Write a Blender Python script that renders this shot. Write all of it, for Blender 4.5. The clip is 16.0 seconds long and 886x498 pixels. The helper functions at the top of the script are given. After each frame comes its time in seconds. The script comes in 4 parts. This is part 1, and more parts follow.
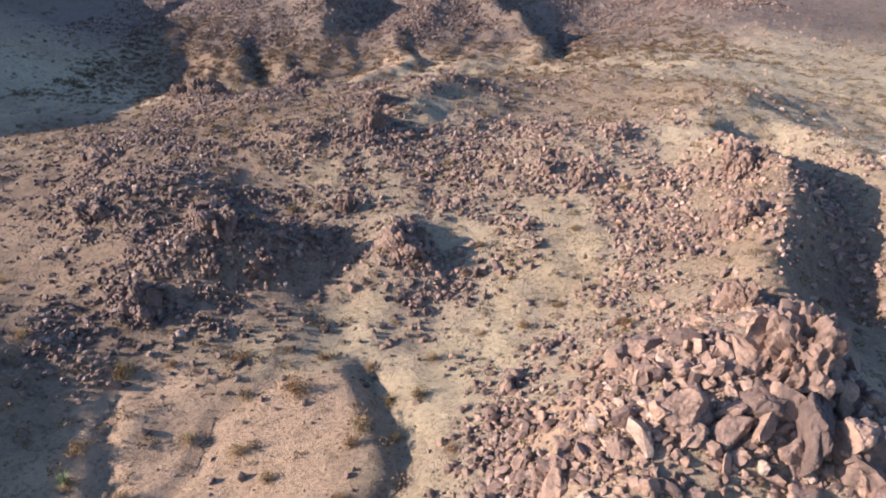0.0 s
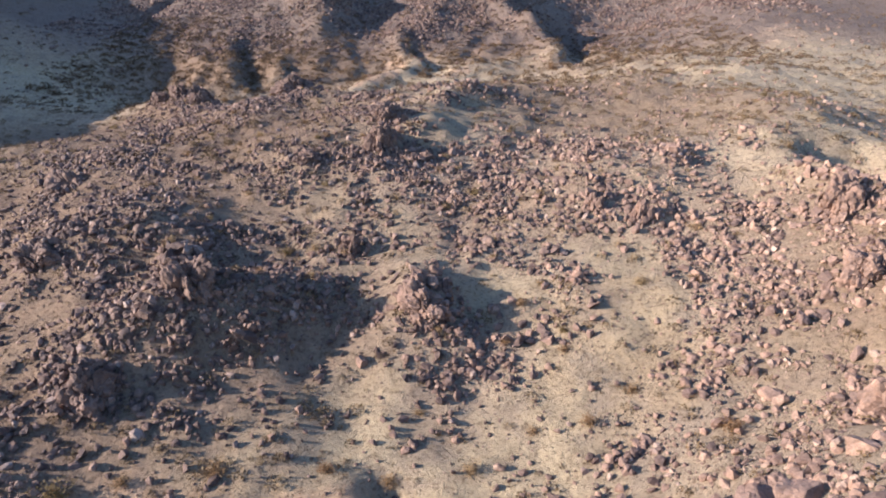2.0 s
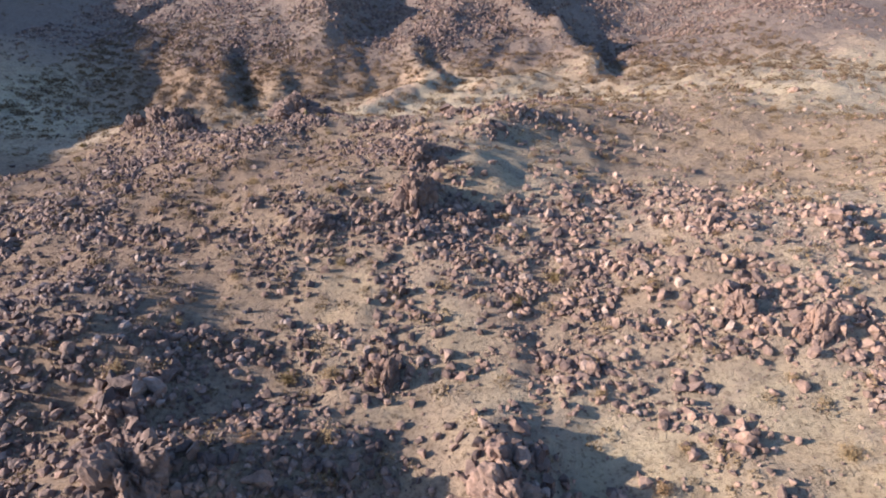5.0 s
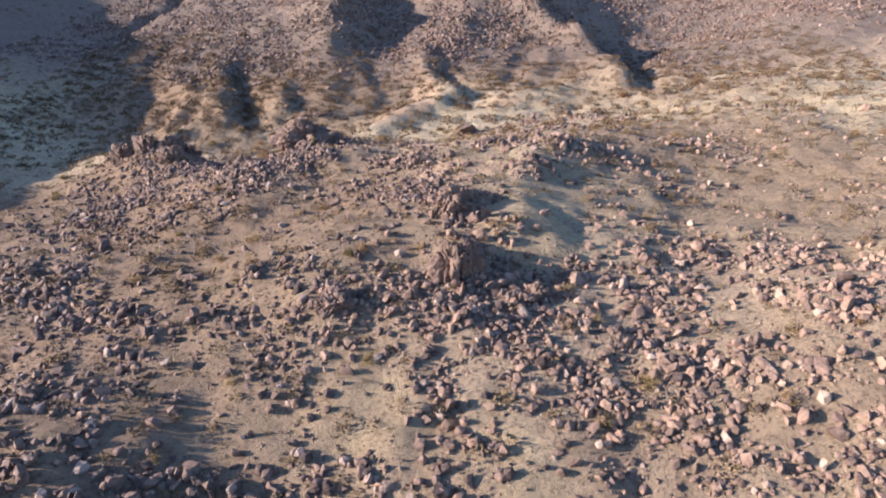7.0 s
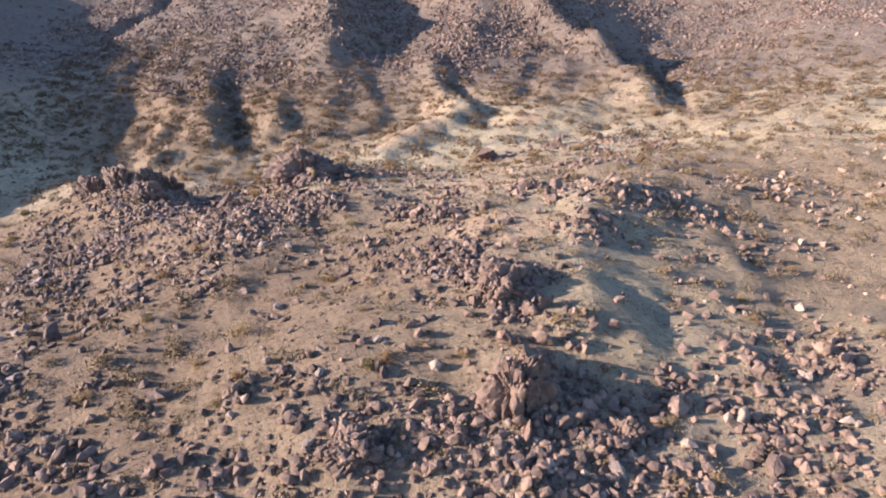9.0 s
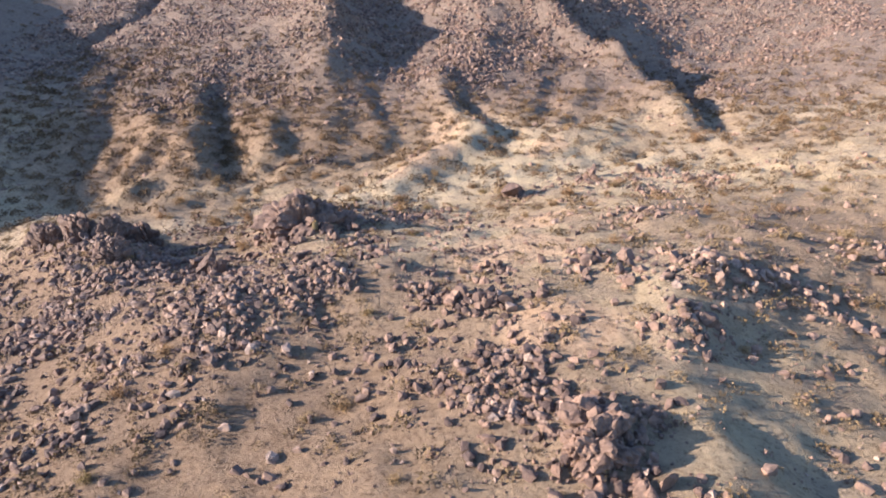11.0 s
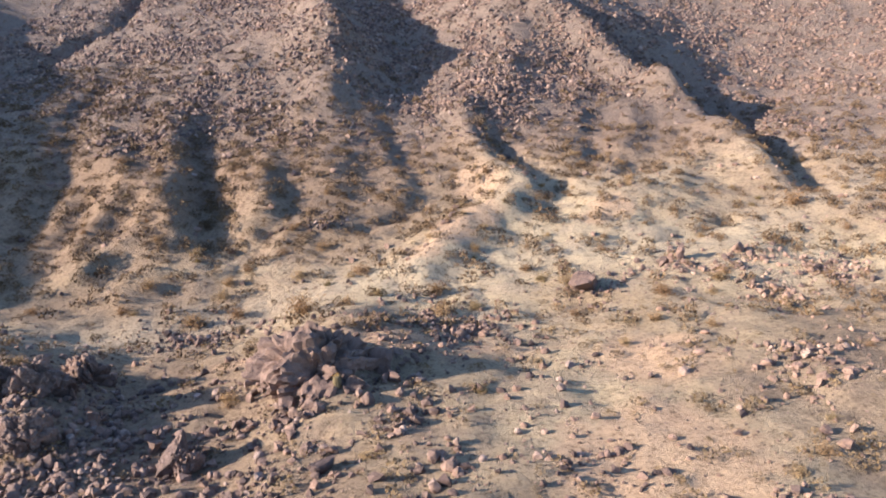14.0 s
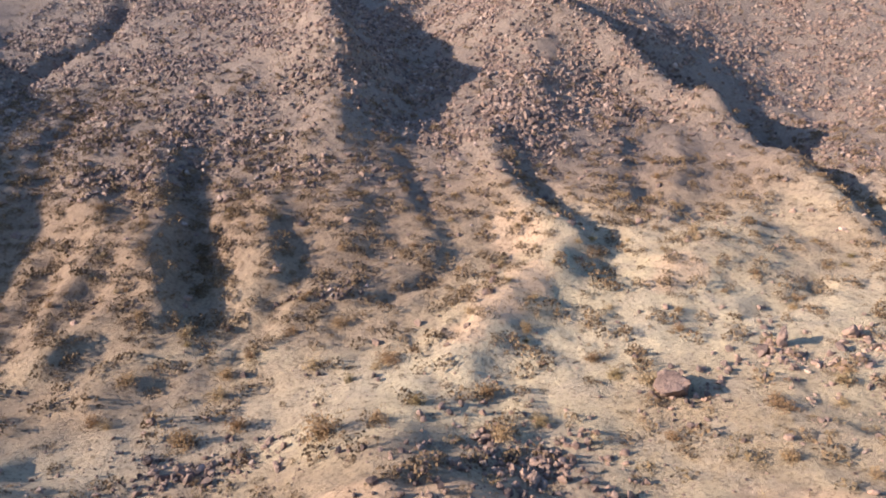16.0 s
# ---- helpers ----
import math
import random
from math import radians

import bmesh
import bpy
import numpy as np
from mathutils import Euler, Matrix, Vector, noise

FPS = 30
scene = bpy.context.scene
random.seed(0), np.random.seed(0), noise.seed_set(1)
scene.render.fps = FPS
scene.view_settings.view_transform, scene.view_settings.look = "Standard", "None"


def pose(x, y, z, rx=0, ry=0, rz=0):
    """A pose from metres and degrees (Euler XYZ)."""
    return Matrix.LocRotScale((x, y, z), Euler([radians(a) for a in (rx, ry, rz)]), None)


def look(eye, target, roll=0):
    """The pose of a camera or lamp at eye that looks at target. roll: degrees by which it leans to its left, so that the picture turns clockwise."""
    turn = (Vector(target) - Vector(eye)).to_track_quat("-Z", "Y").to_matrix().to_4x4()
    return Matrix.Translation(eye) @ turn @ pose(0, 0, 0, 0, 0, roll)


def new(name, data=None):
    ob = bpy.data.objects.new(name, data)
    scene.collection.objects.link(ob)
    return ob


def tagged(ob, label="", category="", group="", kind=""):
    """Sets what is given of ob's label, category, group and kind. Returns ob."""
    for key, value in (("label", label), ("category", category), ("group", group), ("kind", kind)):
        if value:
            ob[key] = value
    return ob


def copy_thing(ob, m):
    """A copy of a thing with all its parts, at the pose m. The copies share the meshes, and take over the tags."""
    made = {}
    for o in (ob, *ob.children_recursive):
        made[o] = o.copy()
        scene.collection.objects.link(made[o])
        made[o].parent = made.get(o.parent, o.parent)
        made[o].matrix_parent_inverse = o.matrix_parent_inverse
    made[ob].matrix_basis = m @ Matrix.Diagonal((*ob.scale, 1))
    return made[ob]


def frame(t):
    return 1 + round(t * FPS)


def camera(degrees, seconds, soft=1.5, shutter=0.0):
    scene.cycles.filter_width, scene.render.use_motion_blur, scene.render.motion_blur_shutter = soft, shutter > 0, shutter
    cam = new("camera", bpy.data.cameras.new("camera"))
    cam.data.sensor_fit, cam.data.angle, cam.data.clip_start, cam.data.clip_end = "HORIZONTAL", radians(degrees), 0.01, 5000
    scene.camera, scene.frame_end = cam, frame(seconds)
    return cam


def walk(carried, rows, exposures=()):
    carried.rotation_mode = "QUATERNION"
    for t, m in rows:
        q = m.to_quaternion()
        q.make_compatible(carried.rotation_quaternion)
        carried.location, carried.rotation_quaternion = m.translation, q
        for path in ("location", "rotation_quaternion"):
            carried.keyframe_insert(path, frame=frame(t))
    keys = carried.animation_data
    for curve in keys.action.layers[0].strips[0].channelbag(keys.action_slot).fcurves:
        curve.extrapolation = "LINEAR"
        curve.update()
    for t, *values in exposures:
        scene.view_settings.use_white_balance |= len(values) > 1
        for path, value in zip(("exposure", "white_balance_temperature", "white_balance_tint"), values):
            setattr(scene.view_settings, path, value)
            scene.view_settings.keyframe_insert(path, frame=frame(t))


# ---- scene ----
cam = camera(69.0, 16.0, soft=1.9)
METRES, EYE, TILT, LEAN, TURN = 100.0, 26.0, -25.0, 0.0, 0.0
ROWS = [
    (0.0, 0.0, 0.0, 0.0, 0.0, 0.0, -0.0),
    (0.5, -0.0056, 0.0295, 0.0101, -0.07, 0.02, -0.02),
    (1.0, -0.0117, 0.0584, 0.0207, -0.15, -0.0, -0.01),
    (1.5, -0.0182, 0.0882, 0.0309, -0.21, 0.03, 0.01),
    (2.0, -0.0247, 0.1179, 0.0413, -0.25, 0.06, 0.06),
    (2.5, -0.0318, 0.1477, 0.0517, -0.32, 0.11, 0.1),
    (3.0, -0.0385, 0.177, 0.0622, -0.34, 0.16, 0.11),
    (3.5, -0.0452, 0.2056, 0.073, -0.36, 0.2, 0.08),
    (4.0, -0.052, 0.234, 0.0844, -0.34, 0.22, 0.07),
    (6.5, -0.0866, 0.3623, 0.1454, -0.06, 0.4, 0.62),
    (7.0, -0.0927, 0.385, 0.1573, -0.03, 0.46, 0.78),
    (7.5, -0.0992, 0.4104, 0.171, -0.09, 0.42, 0.84),
    (8.0, -0.1056, 0.4365, 0.1847, -0.19, 0.38, 0.86),
    (8.5, -0.1121, 0.4617, 0.198, -0.34, 0.34, 0.79),
    (9.0, -0.1191, 0.488, 0.2115, -0.55, 0.29, 0.65),
    (11.5, -0.1535, 0.6232, 0.28, -1.39, 0.44, 0.41),
    (12.0, -0.1609, 0.6506, 0.2948, -1.57, 0.47, 0.28),
    (12.5, -0.1687, 0.6779, 0.3099, -1.76, 0.46, 0.15),
    (13.0, -0.1771, 0.7063, 0.3258, -1.94, 0.45, 0.15),
    (13.5, -0.1857, 0.7359, 0.3419, -2.12, 0.46, 0.19),
    (14.0, -0.194, 0.7636, 0.3575, -2.26, 0.46, 0.22),
    (14.5, -0.2024, 0.7914, 0.3732, -2.4, 0.47, 0.22),
    (15.0, -0.2109, 0.8199, 0.3889, -2.51, 0.51, 0.26),
    (15.5, -0.2197, 0.8481, 0.405, -2.62, 0.53, 0.3),
    (16.0, -0.2286, 0.8751, 0.4212, -2.75, 0.55, 0.33),
]
walk(cam, [(t, pose(0, 0, EYE, TILT, LEAN, TURN) @ pose(METRES * x, METRES * y, METRES * z, 90 + pitch, roll, yaw)) for t, x, y, z, yaw, pitch, roll in ROWS], [(0.0, 1.09, 5350.0, 18.0), (4.0, 1.17, 5300.0, 17.5), (7.0, 1.33, 5360.0, 17.0), (9.0, 1.44, 5440.0, 17.0), (12.5, 1.53, 5540.0, 16.5), (16.0, 1.41, 5520.0, 16.0)])

# ---- world and sun ----
SUN_UP, SHADOW_TURN = 18.5, 7.0      # the sun's height, and how far the shadows swing from +x towards +y
world = bpy.data.worlds.new("desert_sky")
scene.world = world
world.use_nodes = True
wn = world.node_tree.nodes
sky = wn.new("ShaderNodeTexSky")
sky.sky_type, sky.sun_disc = "NISHITA", False
sky.sun_elevation, sky.sun_rotation = radians(SUN_UP), radians(270.0 - SHADOW_TURN)
sky.air_density, sky.dust_density, sky.ozone_density = 1.0, 0.7, 2.4
wn["Background"].inputs["Strength"].default_value = 0.13
world.node_tree.links.new(sky.outputs[0], wn["Background"].inputs["Color"])
sun = new("sun", bpy.data.lights.new("sun", "SUN"))
sun.data.energy, sun.data.angle, sun.data.color = 6.0, radians(0.53), (1.0, 0.81, 0.59)
a, e = radians(SHADOW_TURN), radians(SUN_UP)
sun.matrix_world = look((-200 * math.cos(a) * math.cos(e), -200 * math.sin(a) * math.cos(e), 200 * math.sin(e)), (0, 0, 0))

# ---- materials ----
def material(name):
    m = bpy.data.materials.new(name)
    m.use_nodes = True
    nt = m.node_tree
    return m, nt.nodes, nt.links, nt.nodes["Principled BSDF"]


def ramp_node(nodes, stops):
    r = nodes.new("ShaderNodeValToRGB")
    while len(r.color_ramp.elements) < len(stops):
        r.color_ramp.elements.new(0.5)
    for el, (pos, col) in zip(r.color_ramp.elements, stops):
        el.position, el.color = pos, (*col, 1)
    return r


def noise_node(nodes, links, coord, scale, detail=4.0, rough=0.55, distort=0.0):
    n = nodes.new("ShaderNodeTexNoise")
    n.inputs["Scale"].default_value, n.inputs["Detail"].default_value = scale, detail
    n.inputs["Roughness"].default_value, n.inputs["Distortion"].default_value = rough, distort
    links.new(coord, n.inputs["Vector"])
    return n.outputs[0]


def blend(nodes, links, fac, a, b, mode="MIX"):
    m = nodes.new("ShaderNodeMix")
    m.data_type, m.blend_type = "RGBA", mode
    for sock, v in ((m.inputs[0], fac), (m.inputs[6], a), (m.inputs[7], b)):
        if hasattr(v, "links"):
            links.new(v, sock)
        elif isinstance(v, tuple):
            sock.default_value = (*v, 1)
        else:
            sock.default_value = v
    return m.outputs[2]


def bumped(nodes, links, bsdf, height, strength, dist):
    b = nodes.new("ShaderNodeBump")
    b.inputs["Strength"].default_value, b.inputs["Distance"].default_value = strength, dist
    links.new(height, b.inputs["Height"])
    links.new(b.outputs[0], bsdf.inputs["Normal"])


def ground_material():
    m, n, l, bsdf = material("desert_soil")
    co = n.new("ShaderNodeNewGeometry").outputs["Position"]
    wide = ramp_node(n, [(0.32, (0.28, 0.205, 0.122)), (0.45, (0.355, 0.272, 0.163)), (0.55, (0.375, 0.295, 0.178)), (0.68, (0.42, 0.325, 0.20))])
    l.new(noise_node(n, l, co, 0.045, 5, 0.6, 0.4), wide.inputs[0])
    col = wide.outputs[0]
    # grey-brown gravel in drifts
    grav = ramp_node(n, [(0.48, (0, 0, 0)), (0.62, (0.85, 0.85, 0.85))])
    l.new(noise_node(n, l, co, 0.32, 6, 0.7), grav.inputs[0])
    col = blend(n, l, grav.outputs[0], col, (0.305, 0.238, 0.158))
    # ground under the rocks is littered with their grey-brown rubble
    litter = n.new("ShaderNodeAttribute")
    litter.attribute_name = "rubble"
    thick = n.new("ShaderNodeMapRange")
    for k, v in ((1, 0.15), (2, 0.8), (3, 0.0), (4, 0.6)):
        thick.inputs[k].default_value = v
    l.new(litter.outputs["Fac"], thick.inputs[0])
    col = blend(n, l, thick.outputs[0], col, (0.29, 0.218, 0.152))
    # the mountain's face carries grey-brown gravel instead of sand
    axes = n.new("ShaderNodeSeparateXYZ")
    l.new(co, axes.inputs[0])
    up = n.new("ShaderNodeMath")
    up.operation, up.inputs[1].default_value = "MULTIPLY_ADD", 26.0
    l.new(noise_node(n, l, co, 0.06, 4), up.inputs[0])
    l.new(axes.outputs[1], up.inputs[2])
    brown = n.new("ShaderNodeMapRange")
    for k, v in ((1, 164.0), (2, 182.0), (3, 0.0), (4, 0.75)):
        brown.inputs[k].default_value = v
    l.new(up.outputs[0], brown.inputs[0])
    col = blend(n, l, brown.outputs[0], col, (0.262, 0.187, 0.126))
    # brown earth with dry litter; its dark tone also paints shade onto the western ribs
    dry = n.new("ShaderNodeAttribute")
    dry.attribute_name = "brown_earth_and_shade"
    patchy = n.new("ShaderNodeMath")
    patchy.operation, patchy.inputs[1].default_value = "MULTIPLY_ADD", 0.9
    l.new(noise_node(n, l, co, 0.16, 5, 0.65), patchy.inputs[0])
    l.new(dry.outputs["Fac"], patchy.inputs[2])
    earthy = ramp_node(n, [(0.30, (0, 0, 0)), (0.55, (0.62, 0.62, 0.62)), (0.95, (0.95, 0.95, 0.95))])
    fit = n.new("ShaderNodeMath")
    fit.operation, fit.inputs[1].default_value = "MULTIPLY", 0.5
    l.new(patchy.outputs[0], fit.inputs[0])
    l.new(fit.outputs[0], earthy.inputs[0])
    col = blend(n, l, earthy.outputs[0], col, (0.198, 0.135, 0.086))
    scree = n.new("ShaderNodeMapRange")
    for k, v in ((1, 176.0), (2, 194.0), (3, 0.0), (4, 0.85)):
        scree.inputs[k].default_value = v
    l.new(up.outputs[0], scree.inputs[0])
    col = blend(n, l, scree.outputs[0], col, (0.165, 0.123, 0.094))
    # pale clean sand along the wash
    bed = n.new("ShaderNodeAttribute")
    bed.attribute_name = "wash_sand"
    clean = n.new("ShaderNodeMath")
    clean.operation, clean.inputs[1].default_value = "MULTIPLY", 0.4
    l.new(bed.outputs["Fac"], clean.inputs[0])
    col = blend(n, l, clean.outputs[0], col, (0.42, 0.34, 0.225))
    # pink, freshly washed soil on some spurs and knolls
    kind = n.new("ShaderNodeAttribute")
    kind.attribute_name = "pink_soil"
    ragged = n.new("ShaderNodeMath")
    ragged.operation, ragged.inputs[1].default_value = "MULTIPLY_ADD", 0.9
    l.new(noise_node(n, l, co, 0.5, 5, 0.65), ragged.inputs[0])
    l.new(kind.outputs["Fac"], ragged.inputs[2])
    pink = ramp_node(n, [(0.68, (0, 0, 0)), (1.05, (0.75, 0.75, 0.75))])
    l.new(ragged.outputs[0], pink.inputs[0])
    col = blend(n, l, pink.outputs[0], col, (0.41, 0.278, 0.170))
    # mottling of finer and coarser soil
    mottle = ramp_node(n, [(0.34, (0.68, 0.66, 0.64)), (0.48, (1, 1, 1)), (0.64, (1.14, 1.12, 1.08))])
    l.new(noise_node(n, l, co, 0.95, 6, 0.7, 0.5), mottle.inputs[0])
    col = blend(n, l, 0.8, col, mottle.outputs[0], "MULTIPLY")
    # dark and pale grit
    grit = ramp_node(n, [(0.36, (0.42, 0.38, 0.36)), (0.47, (1, 1, 1)), (0.58, (1.05, 1.05, 1.05)), (0.70, (1.4, 1.35, 1.25))])
    l.new(noise_node(n, l, co, 3.2, 6, 0.75), grit.inputs[0])
    col = blend(n, l, 0.85, col, grit.outputs[0], "MULTIPLY")
    l.new(col, bsdf.inputs["Base Color"])
    bsdf.inputs["Roughness"].default_value = 0.95
    bsdf.inputs["Specular IOR Level"].default_value = 0.15
    bumped(n, l, bsdf, noise_node(n, l, co, 2.2, 8, 0.75), 1.0, 0.34)
    return m


def rock_material(name, per_island, kind_fixed=None):
    m, n, l, bsdf = material(name)
    geo = n.new("ShaderNodeNewGeometry")
    co = geo.outputs["Position"]
    rnd = geo.outputs["Random Per Island"] if per_island else n.new("ShaderNodeObjectInfo").outputs["Random"]
    if kind_fixed is not None:
        rnd = noise_node(n, l, co, 0.7, 4, 0.6)
    dark = ramp_node(n, [(0.0, (0.072, 0.048, 0.039)), (0.35, (0.14, 0.091, 0.067)), (0.88, (0.23, 0.150, 0.106)), (1.0, (0.30, 0.225, 0.175))])
    pink = ramp_node(n, [(0.0, (0.12, 0.082, 0.064)), (0.3, (0.24, 0.160, 0.118)), (0.88, (0.33, 0.217, 0.148)), (1.0, (0.40, 0.295, 0.215))])
    l.new(rnd, dark.inputs[0])
    l.new(rnd, pink.inputs[0])
    # dark varnished granite to the west, fresh pink granite to the east
    axes = n.new("ShaderNodeSeparateXYZ")
    l.new(co, axes.inputs[0])
    east = n.new("ShaderNodeMath")
    east.operation, east.inputs[1].default_value = "MULTIPLY_ADD", 40.0
    l.new(noise_node(n, l, co, 0.05, 3), east.inputs[0])
    l.new(axes.outputs[0], east.inputs[2])
    # the mountain is of the dark kind
    back = n.new("ShaderNodeMapRange")
    for k, v in ((1, 160.0), (2, 185.0), (3, 0.0), (4, -130.0)):
        back.inputs[k].default_value = v
    l.new(axes.outputs[1], back.inputs[0])
    total = n.new("ShaderNodeMath")
    l.new(east.outputs[0], total.inputs[0])
    l.new(back.outputs[0], total.inputs[1])
    kind = n.new("ShaderNodeMapRange")
    for k, v in ((1, 10.0), (2, 42.0)):
        kind.inputs[k].default_value = v
    l.new(total.outputs[0], kind.inputs[0])
    col = blend(n, l, kind.outputs[0] if kind_fixed is None else kind_fixed, dark.outputs[0], pink.outputs[0])
    # varnish and pale broken faces
    stain = ramp_node(n, [(0.34, (0.52, 0.49, 0.48)), (0.5, (1, 1, 1)), (0.66, (1.22, 1.14, 1.06))])
    l.new(noise_node(n, l, co, 0.9, 5, 0.65, 0.6), stain.inputs[0])
    col = blend(n, l, 0.9, col, stain.outputs[0], "MULTIPLY")
    fine = ramp_node(n, [(0.3, (0.62, 0.60, 0.58)), (0.6, (1.1, 1.1, 1.1))])
    l.new(noise_node(n, l, co, 7.0, 5, 0.7), fine.inputs[0])
    col = blend(n, l, 0.8, col, fine.outputs[0], "MULTIPLY")
    l.new(col, bsdf.inputs["Base Color"])
    bsdf.inputs["Roughness"].default_value = 0.8
    bsdf.inputs["Specular IOR Level"].default_value = 0.35
    bumped(n, l, bsdf, noise_node(n, l, co, 2.6, 8, 0.7), 0.8, 0.18)
    return m


def plant_material(name, low, mid, high, per_island=False, through_light=0.3):
    m, n, l, bsdf = material(name)
    geo = n.new("ShaderNodeNewGeometry")
    rnd = noise_node(n, l, geo.outputs["Position"], 0.33, 2) if per_island else n.new("ShaderNodeObjectInfo").outputs["Random"]
    own = ramp_node(n, [(0.2, low), (0.5, mid), (0.8, high)])
    l.new(rnd, own.inputs[0])
    leaf = ramp_node(n, [(0.0, (0.6, 0.6, 0.6)), (1.0, (1.25, 1.2, 1.1))])
    l.new(geo.outputs["Random Per Island"], leaf.inputs[0])
    l.new(blend(n, l, 0.9, own.outputs[0], leaf.outputs[0], "MULTIPLY"), bsdf.inputs["Base Color"])
    bsdf.inputs["Roughness"].default_value = 0.85
    bsdf.inputs["Specular IOR Level"].default_value = 0.2
    # thin leaves let some light through
    thin = n.new("ShaderNodeBsdfTranslucent")
    l.new(bsdf.inputs["Base Color"].links[0].from_socket, thin.inputs[0])
    both = n.new("ShaderNodeMixShader")
    both.inputs[0].default_value = through_light
    l.new(bsdf.outputs[0], both.inputs[1])
    l.new(thin.outputs[0], both.inputs[2])
    l.new(both.outputs[0], n["Material Output"].inputs[0])
    return m


SOIL = ground_material()
ROCK = rock_material("varnished_granite", False)
STONE = rock_material("broken_granite", True)
DARK_ROCK = rock_material("dark_bedrock", False, 0.0)
PINK_ROCK = rock_material("pink_bedrock", False, 0.5)
DRY = plant_material("dry_foliage", (0.24, 0.145, 0.07), (0.30, 0.195, 0.095), (0.35, 0.25, 0.13))
GREEN = plant_material("olive_foliage", (0.19, 0.14, 0.06), (0.25, 0.18, 0.08), (0.30, 0.22, 0.11))
TUFT = plant_material("tuft_foliage", (0.105, 0.070, 0.036), (0.15, 0.103, 0.052), (0.22, 0.155, 0.080), True, 0.05)
BUSH = plant_material("bush_foliage", (0.095, 0.062, 0.034), (0.135, 0.088, 0.047), (0.20, 0.135, 0.072), True, 0.05)
TWIG = plant_material("grey_twigs", (0.26, 0.19, 0.13), (0.31, 0.23, 0.16), (0.36, 0.27, 0.19))
CACTUS = plant_material("cactus_skin", (0.16, 0.13, 0.07), (0.18, 0.14, 0.08), (0.2, 0.15, 0.08))
SPINES = plant_material("cactus_spines", (0.60, 0.33, 0.05), (0.66, 0.38, 0.06), (0.7, 0.42, 0.08))
GREEN_LEAF = plant_material("yucca_leaf", (0.26, 0.29, 0.15), (0.28, 0.31, 0.16), (0.3, 0.33, 0.18))

# ---- the lie of the land ----
BASE = (3.27, 2.37, 0.72, -0.02, -1.14, -2.44)
LANDFORMS = [
    (5.25, 33.65, 63.44, 8.58, 20.86, 0.25),
    (6.74, 15.04, 28.87, 4.76, 11.96, -0.77),
    (4.01, -18.63, 51.53, 6.52, 2.82, 0.34),
    (5.12, -3.64, 93.29, 10.2, 17.84, -0.52),
    (1.82, -4.24, 51.9, 2.79, 4.0, -0.12),
    (3.26, 12.97, 68.68, 6.64, 6, 0.36),
    (3.18, -29.14, 62.03, 7, 6, -0.01),
    (2.7, -43.53, 115.6, 11.83, 3.11, -0.83),
    (3.72, -23.2, 101, 6.03, 9.76, -0.77),
    (-3.3, -34.12, 135.89, 25.59, 10.06, -0.03),
    (-1.21, 9.04, 92.36, 7.54, 5.34, 0.02),
    (2.64, -30.7, 78.57, 15.8, 9.13, -0.28),
    (-2.14, -3.33, 44.28, 12.58, 7.14, -0.78),
    (2.2, -24.48, 122.23, 4.2, 8, -0.14),
    (5, 21, 22, 5, 7, 0),
    (5, -38, 29, 7, 9, 0),
    (2.35, 36.33, 111.26, 17.6, 10.82, 0.51),
]
# rocks by place: x, y, half widths, how many boulders, the largest, the height of the mound
NEAR_KNOLLS = [
    (-40.6, 76.5, 4.2, 6.4, 51, 1.8, 0.8),
    (-31.4, 68.7, 3.7, 5.1, 27, 1, 0),
    (-33.9, 59.1, 2.5, 3.0, 37, 1.7, 0.6),
    (-30.1, 59.7, 4.3, 2.8, 61, 1.2, 0.4),
    (-27.9, 61.8, 3.3, 2.0, 27, 1, 0),
    (-22.1, 57.5, 2.0, 3.0, 37, 2.2, 1),
    (-21.5, 48.4, 2.6, 1.6, 61, 1.3, 0.6),
    (-15.4, 48.7, 2.5, 1.6, 75, 1.4, 0.7),
    (-18.5, 47.2, 2.5, 1.5, 34, 1, 0),
    (-23.7, 44.6, 1.9, 1.1, 24, 2.4, 0.6),
    (-27.0, 45.7, 1.8, 1.1, 20, 1.2, 0),
    (-18.7, 45.0, 3.3, 2.0, 41, 0.9, 0),
    (-26.7, 41.1, 3.8, 3.1, 68, 0.9, 0),
    (-10.2, 61.0, 2.5, 1.9, 27, 1.5, 0.2),
]
NEAR_CREST = [
    (-4.0, 53.1, 1.9, 2.8, 70, 1.8, 1.4),
    (-2.2, 45.6, 1.5, 1.9, 48, 0.7, 0),
    (-19.3, 62.3, 2.6, 1.6, 19, 1, 0),
    (-11.8, 74.1, 2.7, 1.7, 22, 1.3, 0.2),
    (-8.3, 78.9, 1.8, 2.7, 22, 1.7, 0.6),
    (-7.0, 72.6, 2.9, 3.1, 42, 1.1, 0.2),
    (-34.1, 79.6, 2.1, 3.2, 13, 1.2, 0),
    (12.2, 71.6, 2.9, 4.4, 35, 1.5, 0.4),
    (18.6, 68.6, 2.2, 3.1, 35, 1.7, 0.9),
    (11.2, 63.5, 1.8, 2.1, 29, 2, 0),
    (13.3, 60.5, 2.5, 1.6, 38, 1.6, 0.3),
    (26.6, 55.6, 3.3, 3.0, 86, 1.6, 0.8),
    (24.7, 48.0, 2.4, 3.6, 70, 1.6, 0.6),
    (20.3, 38.3, 1.4, 2.2, 42, 2.1, 0.5),
]
